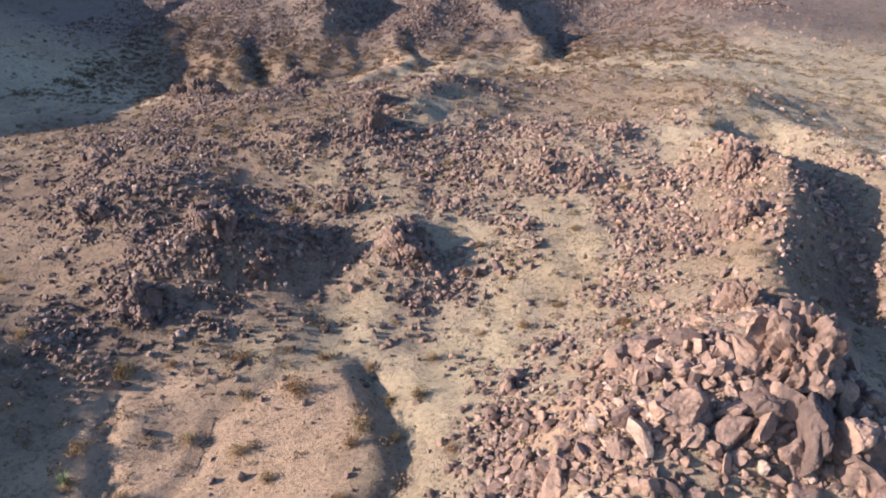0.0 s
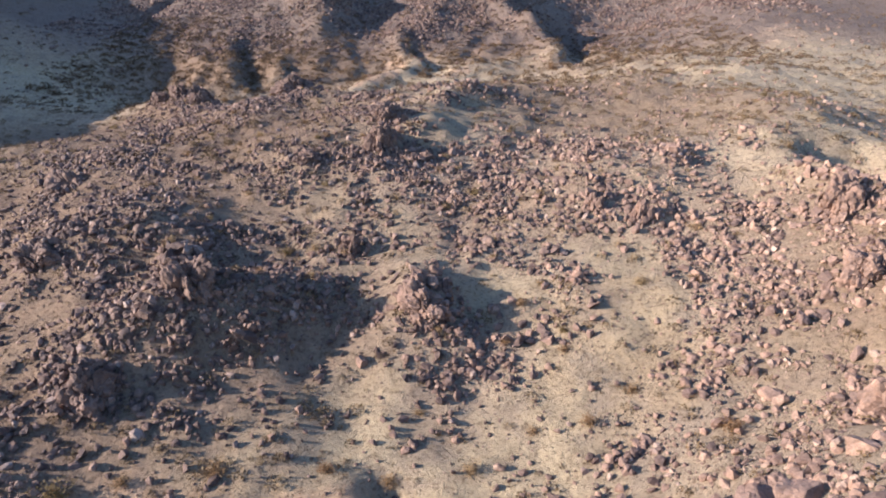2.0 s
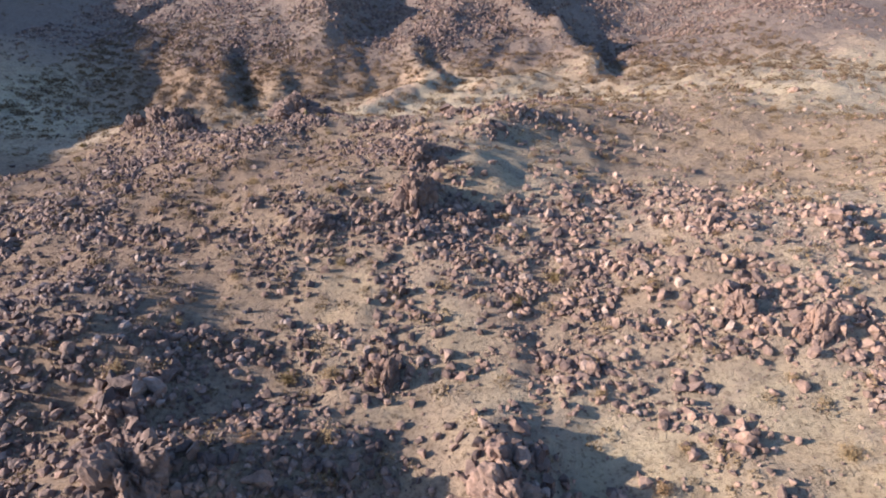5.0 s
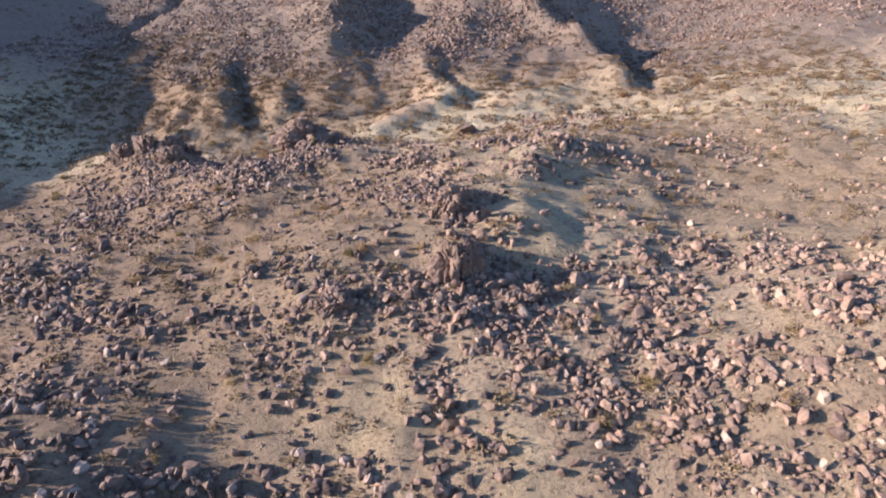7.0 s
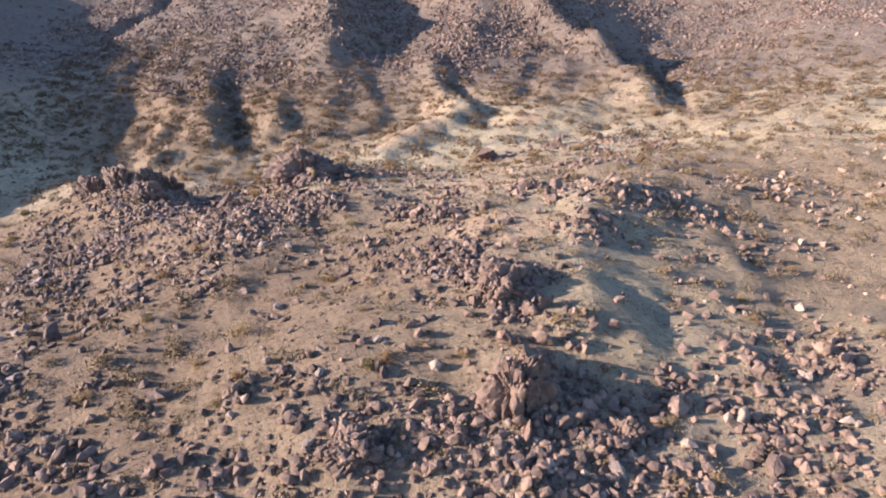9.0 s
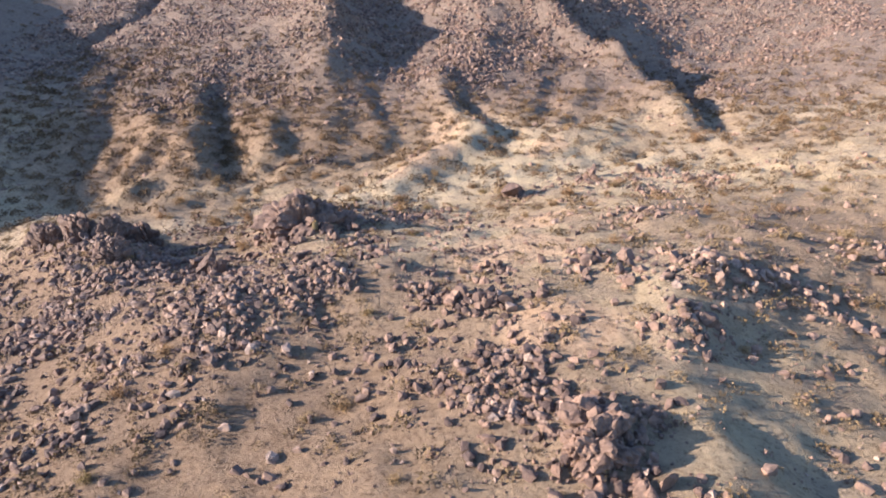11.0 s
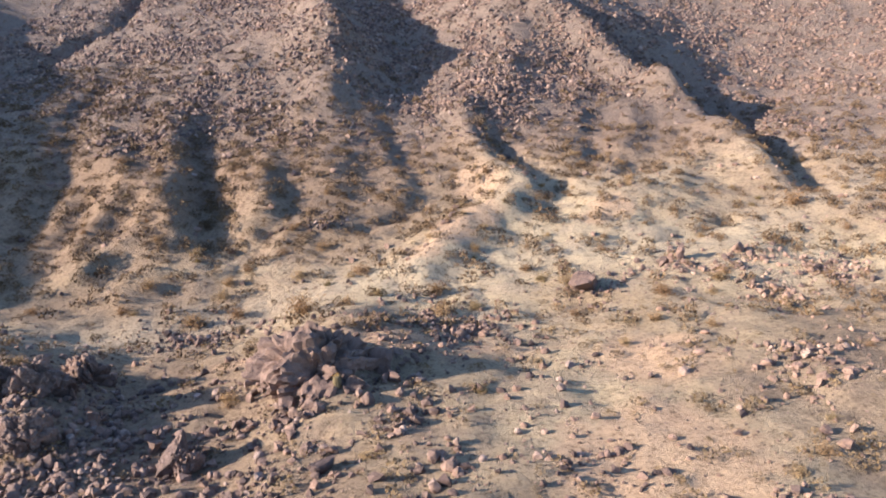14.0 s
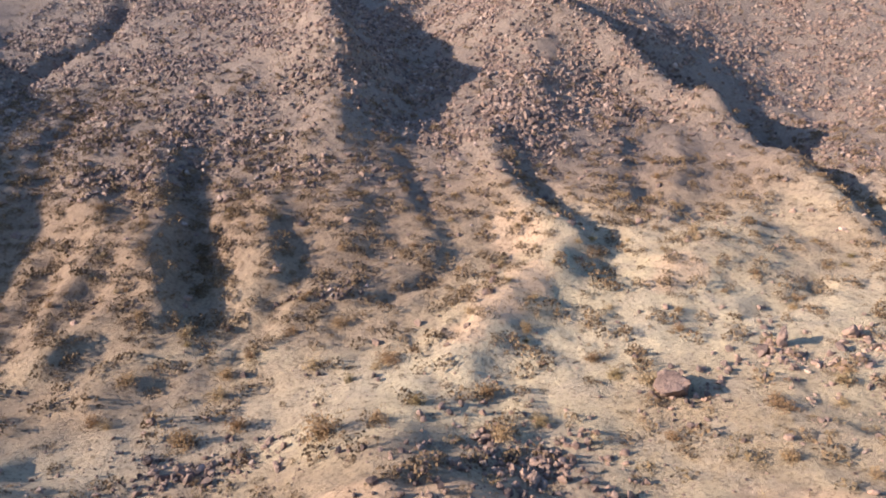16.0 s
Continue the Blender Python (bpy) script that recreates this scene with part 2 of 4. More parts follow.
EAST_SLOPE = [
    (26.9, 60.6, 1.6, 1.3, 15, 1.9, 0.4),
    (21.4, 56.1, 2.9, 4.4, 31, 0.9, 0),
    (18.3, 52.1, 2.7, 4.1, 25, 0.8, 0),
    (16.0, 55.6, 1.7, 1.3, 8, 1.1, 0),
    (2.7, 49.4, 2.1, 1.3, 13, 1.4, 0),
    (0.2, 48.3, 2.0, 2.6, 31, 0.7, 0),
    (32.5, 53.0, 2.6, 4.5, 44, 1.2, 0),
    (30.5, 45.0, 2.6, 3.2, 32, 1.3, 0),
    (36.5, 60.0, 3.0, 4.0, 26, 1.1, 0),
]
BOULDER_HEAP = [
    (17.0, 26.4, 2.7, 2.0, 34, 3, 1.4),
    (10.9, 31.0, 1.5, 2.3, 10, 2.2, 0),
    (4.6, 35.3, 0.9, 1.3, 4, 1.8, 0),
    (14.5, 23.2, 2.9, 1.8, 73, 2.3, 0.3),
    (10.5, 23.4, 3.1, 1.9, 83, 1.9, 0.2),
    (5.8, 23.4, 3.2, 1.9, 65, 1.7, 0.2),
    (17.5, 21.4, 2.4, 1.4, 39, 2.9, 0.3),
    (11.4, 21.1, 4.2, 2.5, 73, 1.5, 0),
    (13.2, 25.6, 3.3, 2.0, 52, 1.2, 0),
    (2.9, 30.9, 1.4, 2.1, 21, 1.1, 0),
    (17.1, 23.9, 2.7, 1.6, 39, 2, 0),
]
HEAP_EDGE = [
    (12.9, 28.0, 2.5, 2.2, 28, 1.3, 0),
    (10.4, 26.8, 2.7, 1.6, 35, 1.3, 0),
    (9.0, 33.3, 2.2, 2.8, 17, 1.3, 0),
    (5.2, 28.3, 2.6, 2.5, 28, 1.2, 0),
    (13.6, 24.4, 2.7, 1.6, 28, 1.6, 0),
    (3.4, 25.6, 1.9, 1.9, 17, 1.1, 0),
    (13.0, 39.2, 2.5, 3.0, 14, 1, 0),
    (16.1, 34.5, 3.0, 4.5, 21, 0.9, 0),
    (15.5, 45.5, 2.8, 2.5, 11, 0.7, 0),
    (8.1, 39.8, 2.5, 3.4, 10, 0.7, 0),
]
KNOLL_FLANK = [
    (-12.4, 53.4, 2.9, 2.6, 37, 0.62, 0),
    (-13.7, 50.6, 2.8, 1.7, 45, 0.86, 0.2),
    (-17.4, 51.3, 2.8, 2.2, 45, 0.78, 0.3),
    (-19.2, 48.3, 3.6, 2.2, 45, 0.94, 0.2),
    (-23.0, 50.0, 3.2, 3.4, 37, 0.70, 0),
    (-9.8, 50.7, 1.8, 1.3, 27, 0.78, 0),
    (-17.0, 57.4, 3.2, 3.1, 30, 0.78, 0.3),
    (-21.3, 57.4, 2.2, 1.4, 22, 0.94, 0.3),
    (-29.5, 59.2, 3.7, 2.5, 45, 0.78, 0),
    (-27.2, 62.5, 2.9, 2.3, 27, 1.01, 0.2),
    (-29.3, 56.1, 2.4, 2.3, 22, 0.62, 0),
    (-4.0, 49.7, 2.1, 1.5, 30, 0.70, 0),
]
MIDDLE_ROCKS = [
    (5.2, 75.0, 2.9, 3.5, 23, 0.86, 0),
    (-0.0, 68.7, 2.5, 2.6, 25, 0.86, 0),
    (-2.0, 64.0, 1.9, 2.9, 23, 1.01, 0.2),
    (1.3, 59.6, 2.2, 2.0, 30, 1.01, 0.1),
    (5.9, 57.1, 1.8, 2.0, 21, 1.01, 0),
    (7.5, 53.7, 1.7, 1.8, 17, 1.17, 0.1),
    (15.8, 56.0, 1.5, 0.9, 7, 0.78, 0),
    (21.8, 65.2, 2.7, 1.6, 15, 0.70, 0),
    (8.5, 51.1, 1.6, 1.0, 6, 1.01, 0),
    (5.7, 64.5, 2.4, 1.7, 17, 0.94, 0),
]
SADDLE_WEST = [
    (-8.0, 77.5, 1.5, 1.9, 8, 2.1, 1.2),
    (-8.2, 84.4, 2.0, 2.1, 5, 1.8, 0.5),
    (-8.3, 72.1, 1.6, 1.5, 12, 1.3, 0.5),
    (-15.7, 74.7, 2.5, 1.7, 12, 1.4, 0.3),
    (-23.8, 73.9, 1.1, 1.3, 5, 1.2, 0),
    (-18.3, 70.0, 2.5, 1.8, 15, 0.6, 0),
    (-23.1, 67.2, 1.8, 1.2, 12, 0.6, 0),
    (-36.6, 80.7, 1.4, 1.7, 5, 1.6, 0),
    (-26.8, 62.1, 1.3, 1.4, 7, 1.4, 0),
    (-20.4, 63.0, 1.7, 1.0, 6, 1.3, 0),
    (-12.9, 63.1, 1.2, 1.0, 6, 1.3, 0),
    (-8.9, 67.0, 1.7, 1.7, 17, 1.1, 0.2),
    (-5.3, 69.8, 1.8, 2.1, 15, 0.9, 0),
]
SADDLE_EAST = [
    (-3.3, 75.5, 1.7, 1.4, 7, 0.70, 0),
    (-1.4, 68.8, 1.5, 1.3, 15, 0.70, 0),
    (-0.7, 65.7, 2.3, 1.4, 26, 1.09, 0.3),
    (2.6, 68.8, 1.9, 1.6, 15, 0.86, 0),
    (8.0, 79.5, 2.0, 1.6, 6, 1.09, 0),
    (8.9, 74.4, 1.0, 1.5, 8, 0.86, 0.3),
    (6.2, 68.3, 1.7, 1.4, 12, 1.17, 0),
    (13.8, 76.9, 2.4, 3.5, 12, 1.09, 0),
    (13.6, 72.3, 1.5, 1.0, 6, 1.01, 0),
    (9.0, 66.6, 1.9, 1.3, 15, 1.01, 0),
    (5.9, 62.2, 2.8, 1.7, 15, 0.94, 0),
    (2.2, 76.2, 2.1, 2.5, 8, 0.62, 0),
    (2.7, 96.9, 3.1, 2.8, 11, 0.94, 0.3),
]
BACK_RIDGE = [
    (-8.2, 85.5, 1.8, 1.6, 10, 1.9, 0.5),
    (-7.3, 82.2, 1.2, 1.1, 8, 1.3, 0),
    (-11.6, 96.6, 2.0, 1.8, 10, 1.4, 0.3),
    (-13.1, 90.5, 3.3, 2.0, 20, 0.7, 0),
    (-5.6, 98.9, 1.7, 1.3, 7, 0.8, 0),
    (1.4, 98.0, 2.2, 2.7, 10, 1.3, 0.4),
    (5.7, 97.9, 2.2, 1.3, 7, 1.1, 0),
    (-1.7, 91.7, 1.9, 1.3, 10, 0.9, 0),
    (15.6, 101.7, 2.1, 2.0, 7, 1.1, 0),
    (20.0, 100.5, 2.1, 2.3, 6, 0.9, 0),
    (14.6, 93.4, 3.2, 1.9, 8, 1.1, 0),
    (8.2, 80.1, 2.4, 1.6, 8, 1.6, 0),
    (-1.0, 76.7, 0.8, 1.1, 5, 1.6, 0),
    (1.1, 75.7, 1.7, 2.0, 14, 1.2, 0),
]
WEST_RIDGE = [
    (-31.2, 90.6, 1.6, 2.4, 6, 1.2, 0.3),
    (-39.1, 103.0, 6.4, 7.0, 24, 0.6, 0),
    (-17.6, 79.9, 2.3, 1.4, 10, 0.9, 0),
    (-20.9, 77.6, 1.1, 1.2, 5, 1.1, 0),
    (-23.3, 74.4, 1.9, 1.6, 15, 0.5, 0),
    (-28.5, 75.1, 2.4, 1.9, 10, 1.1, 0),
]
WEST_MOUND = [
    (-49.5, 120.1, 2.2, 3.3, 7, 2.1, 0.8),
    (-40.6, 112.4, 4.1, 4.8, 25, 1.2, 0.8),
    (-24.1, 115.0, 1.9, 2.9, 7, 2.2, 1.8),
    (-27.2, 114.6, 1.8, 2.3, 5, 1, 0),
    (-31.3, 110.3, 1.4, 2.1, 5, 1.8, 0),
    (-27.3, 100.0, 2.4, 3.6, 15, 1, 0.2),
    (-21.3, 100.0, 2.1, 2.0, 20, 1, 0.4),
    (-40.2, 107.0, 4.9, 3.0, 22, 0.8, 0),
    (-27.9, 96.1, 1.9, 1.5, 10, 0.8, 0),
    (-29.5, 91.4, 2.9, 2.0, 17, 0.9, 0),
    (-31.4, 90.5, 1.1, 1.7, 5, 1.6, 0),
    (-20.2, 92.0, 1.6, 1.0, 8, 1, 0),
    (-15.9, 100.4, 1.3, 1.8, 12, 0.4, 0),
    (-14.7, 98.4, 1.2, 1.0, 7, 1, 0),
]
SANDY_KNOLL = [
    (-19.7, 94.0, 1.4, 1.1, 7, 0.7, 0),
    (-12.6, 97.0, 1.8, 1.4, 10, 1.3, 0.2),
    (-10.7, 96.0, 1.5, 0.9, 7, 1.2, 0),
    (-12.8, 91.1, 3.3, 2.0, 18, 1.2, 0.2),
    (-4.8, 101.2, 1.7, 1.2, 7, 1, 0.2),
    (-3.4, 99.4, 1.3, 1.5, 7, 1, 0),
    (1.4, 97.6, 2.0, 1.3, 11, 1.2, 0.4),
    (-2.2, 92.6, 1.7, 1.0, 11, 0.9, 0.2),
    (3.6, 96.9, 2.7, 1.6, 8, 1, 0.3),
    (7.2, 95.8, 1.4, 1.0, 6, 1, 0),
    (-11.3, 86.7, 2.7, 1.6, 16, 0.9, 0),
    (-8.4, 86.0, 1.8, 1.1, 8, 1.4, 0.2),
]
WASH_EDGE = [
    (-13.3, 105.4, 1.4, 1.7, 20, 0.7, 0),
    (-10.7, 101.4, 1.5, 0.9, 16, 1.1, 0),
    (3.0, 114.2, 2.3, 2.5, 18, 1, 0.2),
    (-18.7, 124.3, 2.6, 3.4, 18, 1.2, 0.2),
    (-13.9, 124.0, 2.2, 2.3, 20, 1, 0.2),
    (-5.3, 131.3, 2.0, 1.7, 10, 1.4, 0.3),
    (3.5, 135.4, 1.7, 1.6, 6, 1.4, 0),
    (7.6, 134.1, 3.3, 2.0, 12, 1.1, 0),
    (15.2, 133.5, 2.3, 2.4, 10, 0.9, 0),
    (8.4, 128.0, 2.1, 1.8, 6, 1.2, 0),
    (15.4, 129.6, 1.7, 1.7, 8, 1, 0),
    (-20.2, 110.5, 0.9, 1.4, 30, 0.5, 0),
    (-23.8, 107.6, 0.9, 1.3, 4, 1.4, 0),
]
MOUNTAIN_FACE = [
    (-29.7, 147.2, 1.9, 1.2, 22, 1.3, 0.3),
    (-38.0, 127.3, 3.5, 2.1, 30, 0.9, 0.2),
    (35.3, 182.6, 4.1, 6.2, 30, 1.3, 0.3),
    (-6.9, 186.0, 6.4, 5.8, 56, 1.6, 0),
    (-12.0, 190.4, 4.1, 4.4, 26, 1.6, 0),
    (6.3, 197.1, 8.0, 6.1, 44, 1.7, 0),
    (-36.5, 224.6, 4.1, 6.2, 56, 1.7, 0),
    (-30.5, 198.9, 4.7, 3.8, 36, 1.7, 0),
    (-33.2, 173.8, 4.2, 2.5, 28, 1.3, 0),
    (-56.0, 179.4, 6.0, 5.0, 30, 1, 0),
    (-58.9, 170.2, 4.1, 2.5, 16, 1, 0),
    (21.0, 203.5, 7.3, 4.4, 28, 1.5, 0),
    (4.8, 219.1, 10.1, 6.0, 44, 1.5, 0),
    (-20.8, 206.3, 7.1, 10.1, 40, 1.4, 0),
]
OUTCROPS = NEAR_KNOLLS + NEAR_CREST + EAST_SLOPE + BOULDER_HEAP + HEAP_EDGE + KNOLL_FLANK + MIDDLE_ROCKS + SADDLE_WEST + SADDLE_EAST + BACK_RIDGE + WEST_RIDGE + WEST_MOUND + SANDY_KNOLL + WASH_EDGE + MOUNTAIN_FACE
# large boulders that stand alone: x, y, size
LONE_BOULDERS = [
    (-31.2, 109.2, 2.6), (-23.7, 106.4, 1.3), (-17.8, 101.4, 0.8), (-13.5, 96.6, 1.1), (-11.9, 96.3, 1.0),
    (-10.5, 95.9, 1.1), (-10.1, 95.4, 0.9), (-5.3, 101.1, 0.9), (-5.0, 99.8, 1.2), (-2.6, 100.6, 1.4),
    (-3.7, 98.4, 0.9), (-0.4, 98.7, 1.2), (1.0, 96.9, 1.2), (1.3, 96.6, 1.1), (-7.2, 93.3, 0.7),
    (-4.9, 94.8, 0.6), (4.3, 34.4, 2.4), (11.4, 33.2, 2.7), (11.1, 23.5, 2.4), (14.4, 23.4, 3.7),
    (17.5, 21.2, 3.5), (16.1, 22.4, 2.8), (16.0, 34.4, 2.4), (5.2, 22.7, 2.1), (7.4, 25.3, 1.6),
    (9.0, 20.9, 1.7), (-0.6, 76.7, 1.1), (-3.5, 76.6, 0.7), (1.7, 73.2, 0.9), (-13.4, 96.7, 1.0),
    (4.5, 136.7, 1.9), (-5.6, 131.8, 2.7), (10.0, 137.0, 2.2), (-28.8, 147.1, 1.7),
]
# bedrock that stands out of the slopes: x, y, half width, height, whether dark with varnish, how many blocks
FORMATIONS = [
    (-43.5, 114.8, 2.3, 2.6, 1, 12),
    (-40.8, 114.8, 2.2, 2.4, 1, 12),
    (-40.3, 118.7, 2.0, 1.9, 1, 10),
    (-38.9, 110.3, 1.8, 1.6, 1, 8),
    (-25.2, 115.7, 4.4, 3.1, 1, 24),
    (-8.4, 76.1, 1.9, 2.6, 1, 16),
    (-8.5, 84.0, 1.9, 1.3, 1, 12),
    (-19.4, 51.0, 2.3, 2.4, 1, 12),
    (-23.7, 44.0, 2.2, 2.0, 1, 10),
    (-3.7, 51.2, 2.6, 2.0, 0, 24),
    (17.1, 25.5, 3.0, 3.0, 0, 26),
    (26.8, 56.4, 2.2, 2.2, 0, 14),
    (24.6, 48.4, 2.4, 2.0, 0, 14),
    (20.1, 37.8, 2.0, 2.2, 0, 12),
    (-40.1, 74.8, 2.8, 2.0, 1, 12),
    (-34.5, 58.4, 2.6, 1.7, 1, 12),
    (-47.2, 116.3, 2.0, 2.0, 1, 12),
    (-30.8, 108.9, 1.2, 1.5, 0, 3),
    (10.3, 62.2, 1.4, 1.5, 0, 10),
    (-15.5, 73.8, 1.9, 1.1, 1, 16),
    (13.6, 60.4, 1.3, 1.5, 0, 10),
    (-4.3, 74.7, 1.6, 1.1, 1, 9),
    (-9.7, 59.6, 1.3, 1.9, 1, 6),
]
# broad swells and hollows: x, y, height; 15 m wide under the mountain, 6 m wide on the knolls
MOUNTAIN_WEST = [
    (-100, 140, 1.5), (-100, 160, 4.3), (-100, 180, 2.1), (-100, 220, -0.8), (-100, 240, -1.1), (-80, 140, -0.8),
    (-80, 180, 0.8), (-80, 200, -0.9), (-80, 220, 0.8), (-60, 140, -0.5), (-60, 180, 1.1), (-60, 200, 0.6),
    (-60, 220, 1.3), (-40, 160, 1.8), (-40, 180, -0.4), (-40, 200, 3.7), (-20, 140, -0.5), (-20, 220, -0.7),
]
MOUNTAIN_EAST = [
    (0, 180, 1.3), (0, 200, -1.1), (0, 220, 3.0), (0, 240, 0.8), (20, 140, -0.9), (20, 180, -1.0),
    (20, 220, 3.1), (40, 140, 1.8), (40, 160, 1.0), (40, 200, -3.6), (40, 220, -2.6), (40, 240, -2.5),
    (60, 140, 0.7), (60, 180, 0.6), (60, 200, -1.1), (60, 220, -1.8), (60, 240, -2.1), (80, 160, 1.3),
    (80, 180, 2.3), (80, 200, 0.7), (80, 220, -0.5), (80, 240, -0.7), (100, 160, 0.9), (100, 180, 1.1),
]
NEAR_SWELLS = [
    (-60, 108, -1.8), (-60, 116, -1.0), (-20, 28, -0.9), (-20, 68, -1.0), (-12, 28, -0.7), (-12, 36, -0.4),
    (-4, 68, 0.8), (4, 76, -0.6), (12, 84, 0.7), (20, 28, -0.8), (20, 36, -2.1), (20, 92, -0.7),
    (28, 36, -1.7), (28, 52, 0.9), (28, 60, -0.5), (36, 84, 0.6), (36, 92, 1.1), (44, 84, 1.2),
    (44, 92, 0.9),
]
# the spurs and ribs of the mountain: height, half width, then the crest from above down to the toe
SPURS = [
    (1.9, 3.0, (-12.6, 182.5), (-12.5, 174.9), (-10.9, 164.7), (-8.6, 159.0)),
    (1.8, 3.0, (-7.2, 154.5), (-10.4, 149.6), (-15.0, 144.6), (-19.3, 138.8)),
    (3.5, 5.0, (-2.4, 233.8), (2.2, 220.2), (10.8, 210.9), (16.2, 197.5), (21.1, 189.9)),
    (2.2, 4.2, (21.1, 189.9), (24.3, 181.0), (24.5, 167.6), (22.7, 154.6)),
    (1.2, 4.5, (22.9, 173.0), (13.4, 160.3), (5.3, 151.0), (-1.4, 145.9)),
    (6.0, 6.0, (-45.1, 244.6), (-38.0, 219.1), (-34.6, 203.0)),
    (2.0, 5.0, (-34.0, 200), (-32.6, 190), (-32.2, 183.1)),
    (1.0, 4.0, (-32.2, 183.1), (-32.0, 172.6), (-30.5, 160)),
    (2.2, 7.0, (-5.5, 226.5), (-2.9, 205.5), (-5.2, 189.1)),
    (1.5, 2.6, (-54.1, 176.8), (-49.9, 164.8), (-46.6, 153.0), (-44.8, 146.8)),
    (0.8, 2.2, (-39.7, 165.8), (-36.8, 155.9), (-35.2, 148.9)),
    (0.4, 2.6, (-27.4, 180.7), (-24.8, 170.0), (-22.2, 158.0), (-20.4, 153.1)),
    (1.4, 2.2, (-58.9, 167.1), (-52.7, 154.8), (-53.2, 148.2), (-54.1, 142.8)),
    (1.1, 1.9, (-50.6, 156.8), (-47.7, 150.3), (-49.0, 144.0), (-50.9, 139.7)),
    (0.4, 2.0, (6.0, 189.7), (4.0, 175.1), (1.6, 163.7)),
    (0.7, 2.2, (14.3, 185.5), (10.6, 172.4), (5.1, 162.1)),
    (0.38, 1.7, (1.5, 100), (-0.8, 97.5), (-1.8, 94.5), (-3.2, 90), (-4.5, 83)),
    (1.8, 2.2, (27.4, 63), (29.6, 54), (27.5, 47.5), (23.6, 42)),
]
# ravines and rills: depth, half width, then the line of the bed
RAVINES = [
    (1.6, 2.4, (-50.0, 172), (-44.6, 158.7), (-42.0, 150.0), (-39.9, 145.5)),
    (0.9, 1.6, (-35.2, 158.4), (-33.6, 151.6), (-34.1, 148.1), (-35.9, 144.3)),
    (0.4, 1.6, (-23.5, 176), (-21.4, 167.0), (-18.6, 155.4), (-19.9, 150.9), (-24.2, 147.2)),
    (0.7, 2.2, (-8.6, 172), (-6.0, 163), (-3.0, 156), (-4.5, 149.5)),
    (2.6, 4.2, (8.3, 224.2), (20, 211.7), (28.5, 203), (32, 194), (31, 181.9)),
    (1.8, 3.0, (31, 181.9), (30, 170), (27.5, 160), (25.8, 152.3)),
    (2.0, 6.0, (-21, 243.4), (-20.5, 203.3), (-21.5, 192)),
    (1.0, 1.6, (-57.5, 155.5), (-54.9, 149.2), (-55.6, 144.4), (-54.9, 140.6)),
    (0.4, 1.6, (6.0, 177.0), (3.8, 166.9), (-1.8, 156.2)),
    (2.0, 2.4, (-88.1, 202.2), (-85.3, 207.5), (-82.9, 217.3), (-79.2, 223.6), (-83.4, 247.0)),
    (0.9, 2.4, (-69.1, 202.9), (-69.7, 188.3), (-69.6, 181.0), (-66.8, 173.1), (-63, 160), (-60, 148)),
    (4.0, 4.2, (33.5, 66), (36, 57), (35, 49), (31, 42)),
    (0.25, 2.4, (5.5, 99), (3.2, 95), (1.5, 90), (0.2, 84)),
    (1.0, 1.2, (-5.2, 38.4), (-4.0, 35.2), (-2.3, 31.9), (-2.3, 29), (-3.2, 25.8), (-4, 20)),
    (0.5, 0.5, (-22.5, 35.1), (-21.2, 31.8), (-20.1, 27.1), (-19, 22)),
    (0.4, 0.5, (-11.1, 37.7), (-15.4, 33.7), (-15.1, 29.6), (-17, 26), (-19, 20)),
    (0.4, 0.6, (-42.5, 137), (-40.6, 138.8), (-38.0, 142.5), (-37.6, 145)),
    (0.4, 0.6, (-27, 145.2), (-24.8, 147.2), (-20.4, 150.7)),
    (0.4, 0.7, (-21.5, 138), (-18.2, 142.5)),
    (0.5, 0.8, (1, 142), (3.3, 142.6), (8, 143.0), (13.9, 146.2)),
    (0.25, 1.2, (-1.1, 42.7), (1.0, 47.7), (0.4, 52.8), (-0.9, 59.2), (-2.4, 68.3)),
]
# brown earth with dry litter, thickest on the mountain's western ribs to paint in their shade: x, y, half widths, how
# thick
BROWN_EARTH_AND_SHADE = [
    (-34, 72, 16, 16, 1.5), (-42, 96, 16, 16, 1.7), (-22, 52, 13, 8, 1), (-30, 42, 10, 10, 1.2), (-24, 86, 13, 12, 1.5), (-52, 150, 11, 9, 1.7),
    (-48, 163, 17, 12, 2.0), (22, 92, 14, 14, 1), (-33, 118, 14, 7, 1), (4, 66, 8, 7, 0.6), (30, 150, 16, 8, 1), (-30, 164, 12, 10, 1.7),
    (-13, 28, 9, 8, 1), (30, 48, 9, 10, 1), (6, 176, 13, 9, 1.4), (-44, 134, 12, 5, 1.1), (-36, 50, 12, 9, 1.4), (-45, 70, 14, 18, 1.6), (-50, 105, 14, 14, 1.8),
    (-33, 85, 12, 14, 1.8), (14, 108, 12, 13, 1.2), (-27, 60, 9, 8, 1.3), (-30, 152, 12, 8, 1.3),
]
# bare pink soil, washed clean: x, y, half widths
PINK_SOIL = [
    (-12.6, 157.5, 2.0, 3.4),
    (-12.8, 147.4, 1.7, 2.2),
    (-16.0, 143.3, 1.6, 1.8),
    (-18.6, 140.0, 1.2, 1.4),
    (1.6, 148.6, 1.8, 1.5),
    (-0.6, 146.4, 1.6, 1.0),
    (-4.7, 117.1, 2.6, 2.8),
    (-11.1, 105.9, 1.6, 2.5),
    (-8.0, 106.5, 2.7, 3.7),
    (-18.5, 31.8, 4.4, 4.9),
    (-11.3, 29.9, 4.4, 4.4),
    (-8.4, 34.8, 3.5, 2.4),
    (-7.8, 93.2, 2.3, 1.9),
    (6.4, 26.5, 2.5, 3.6),
    (-22.9, 120.7, 8.8, 0.8),
]


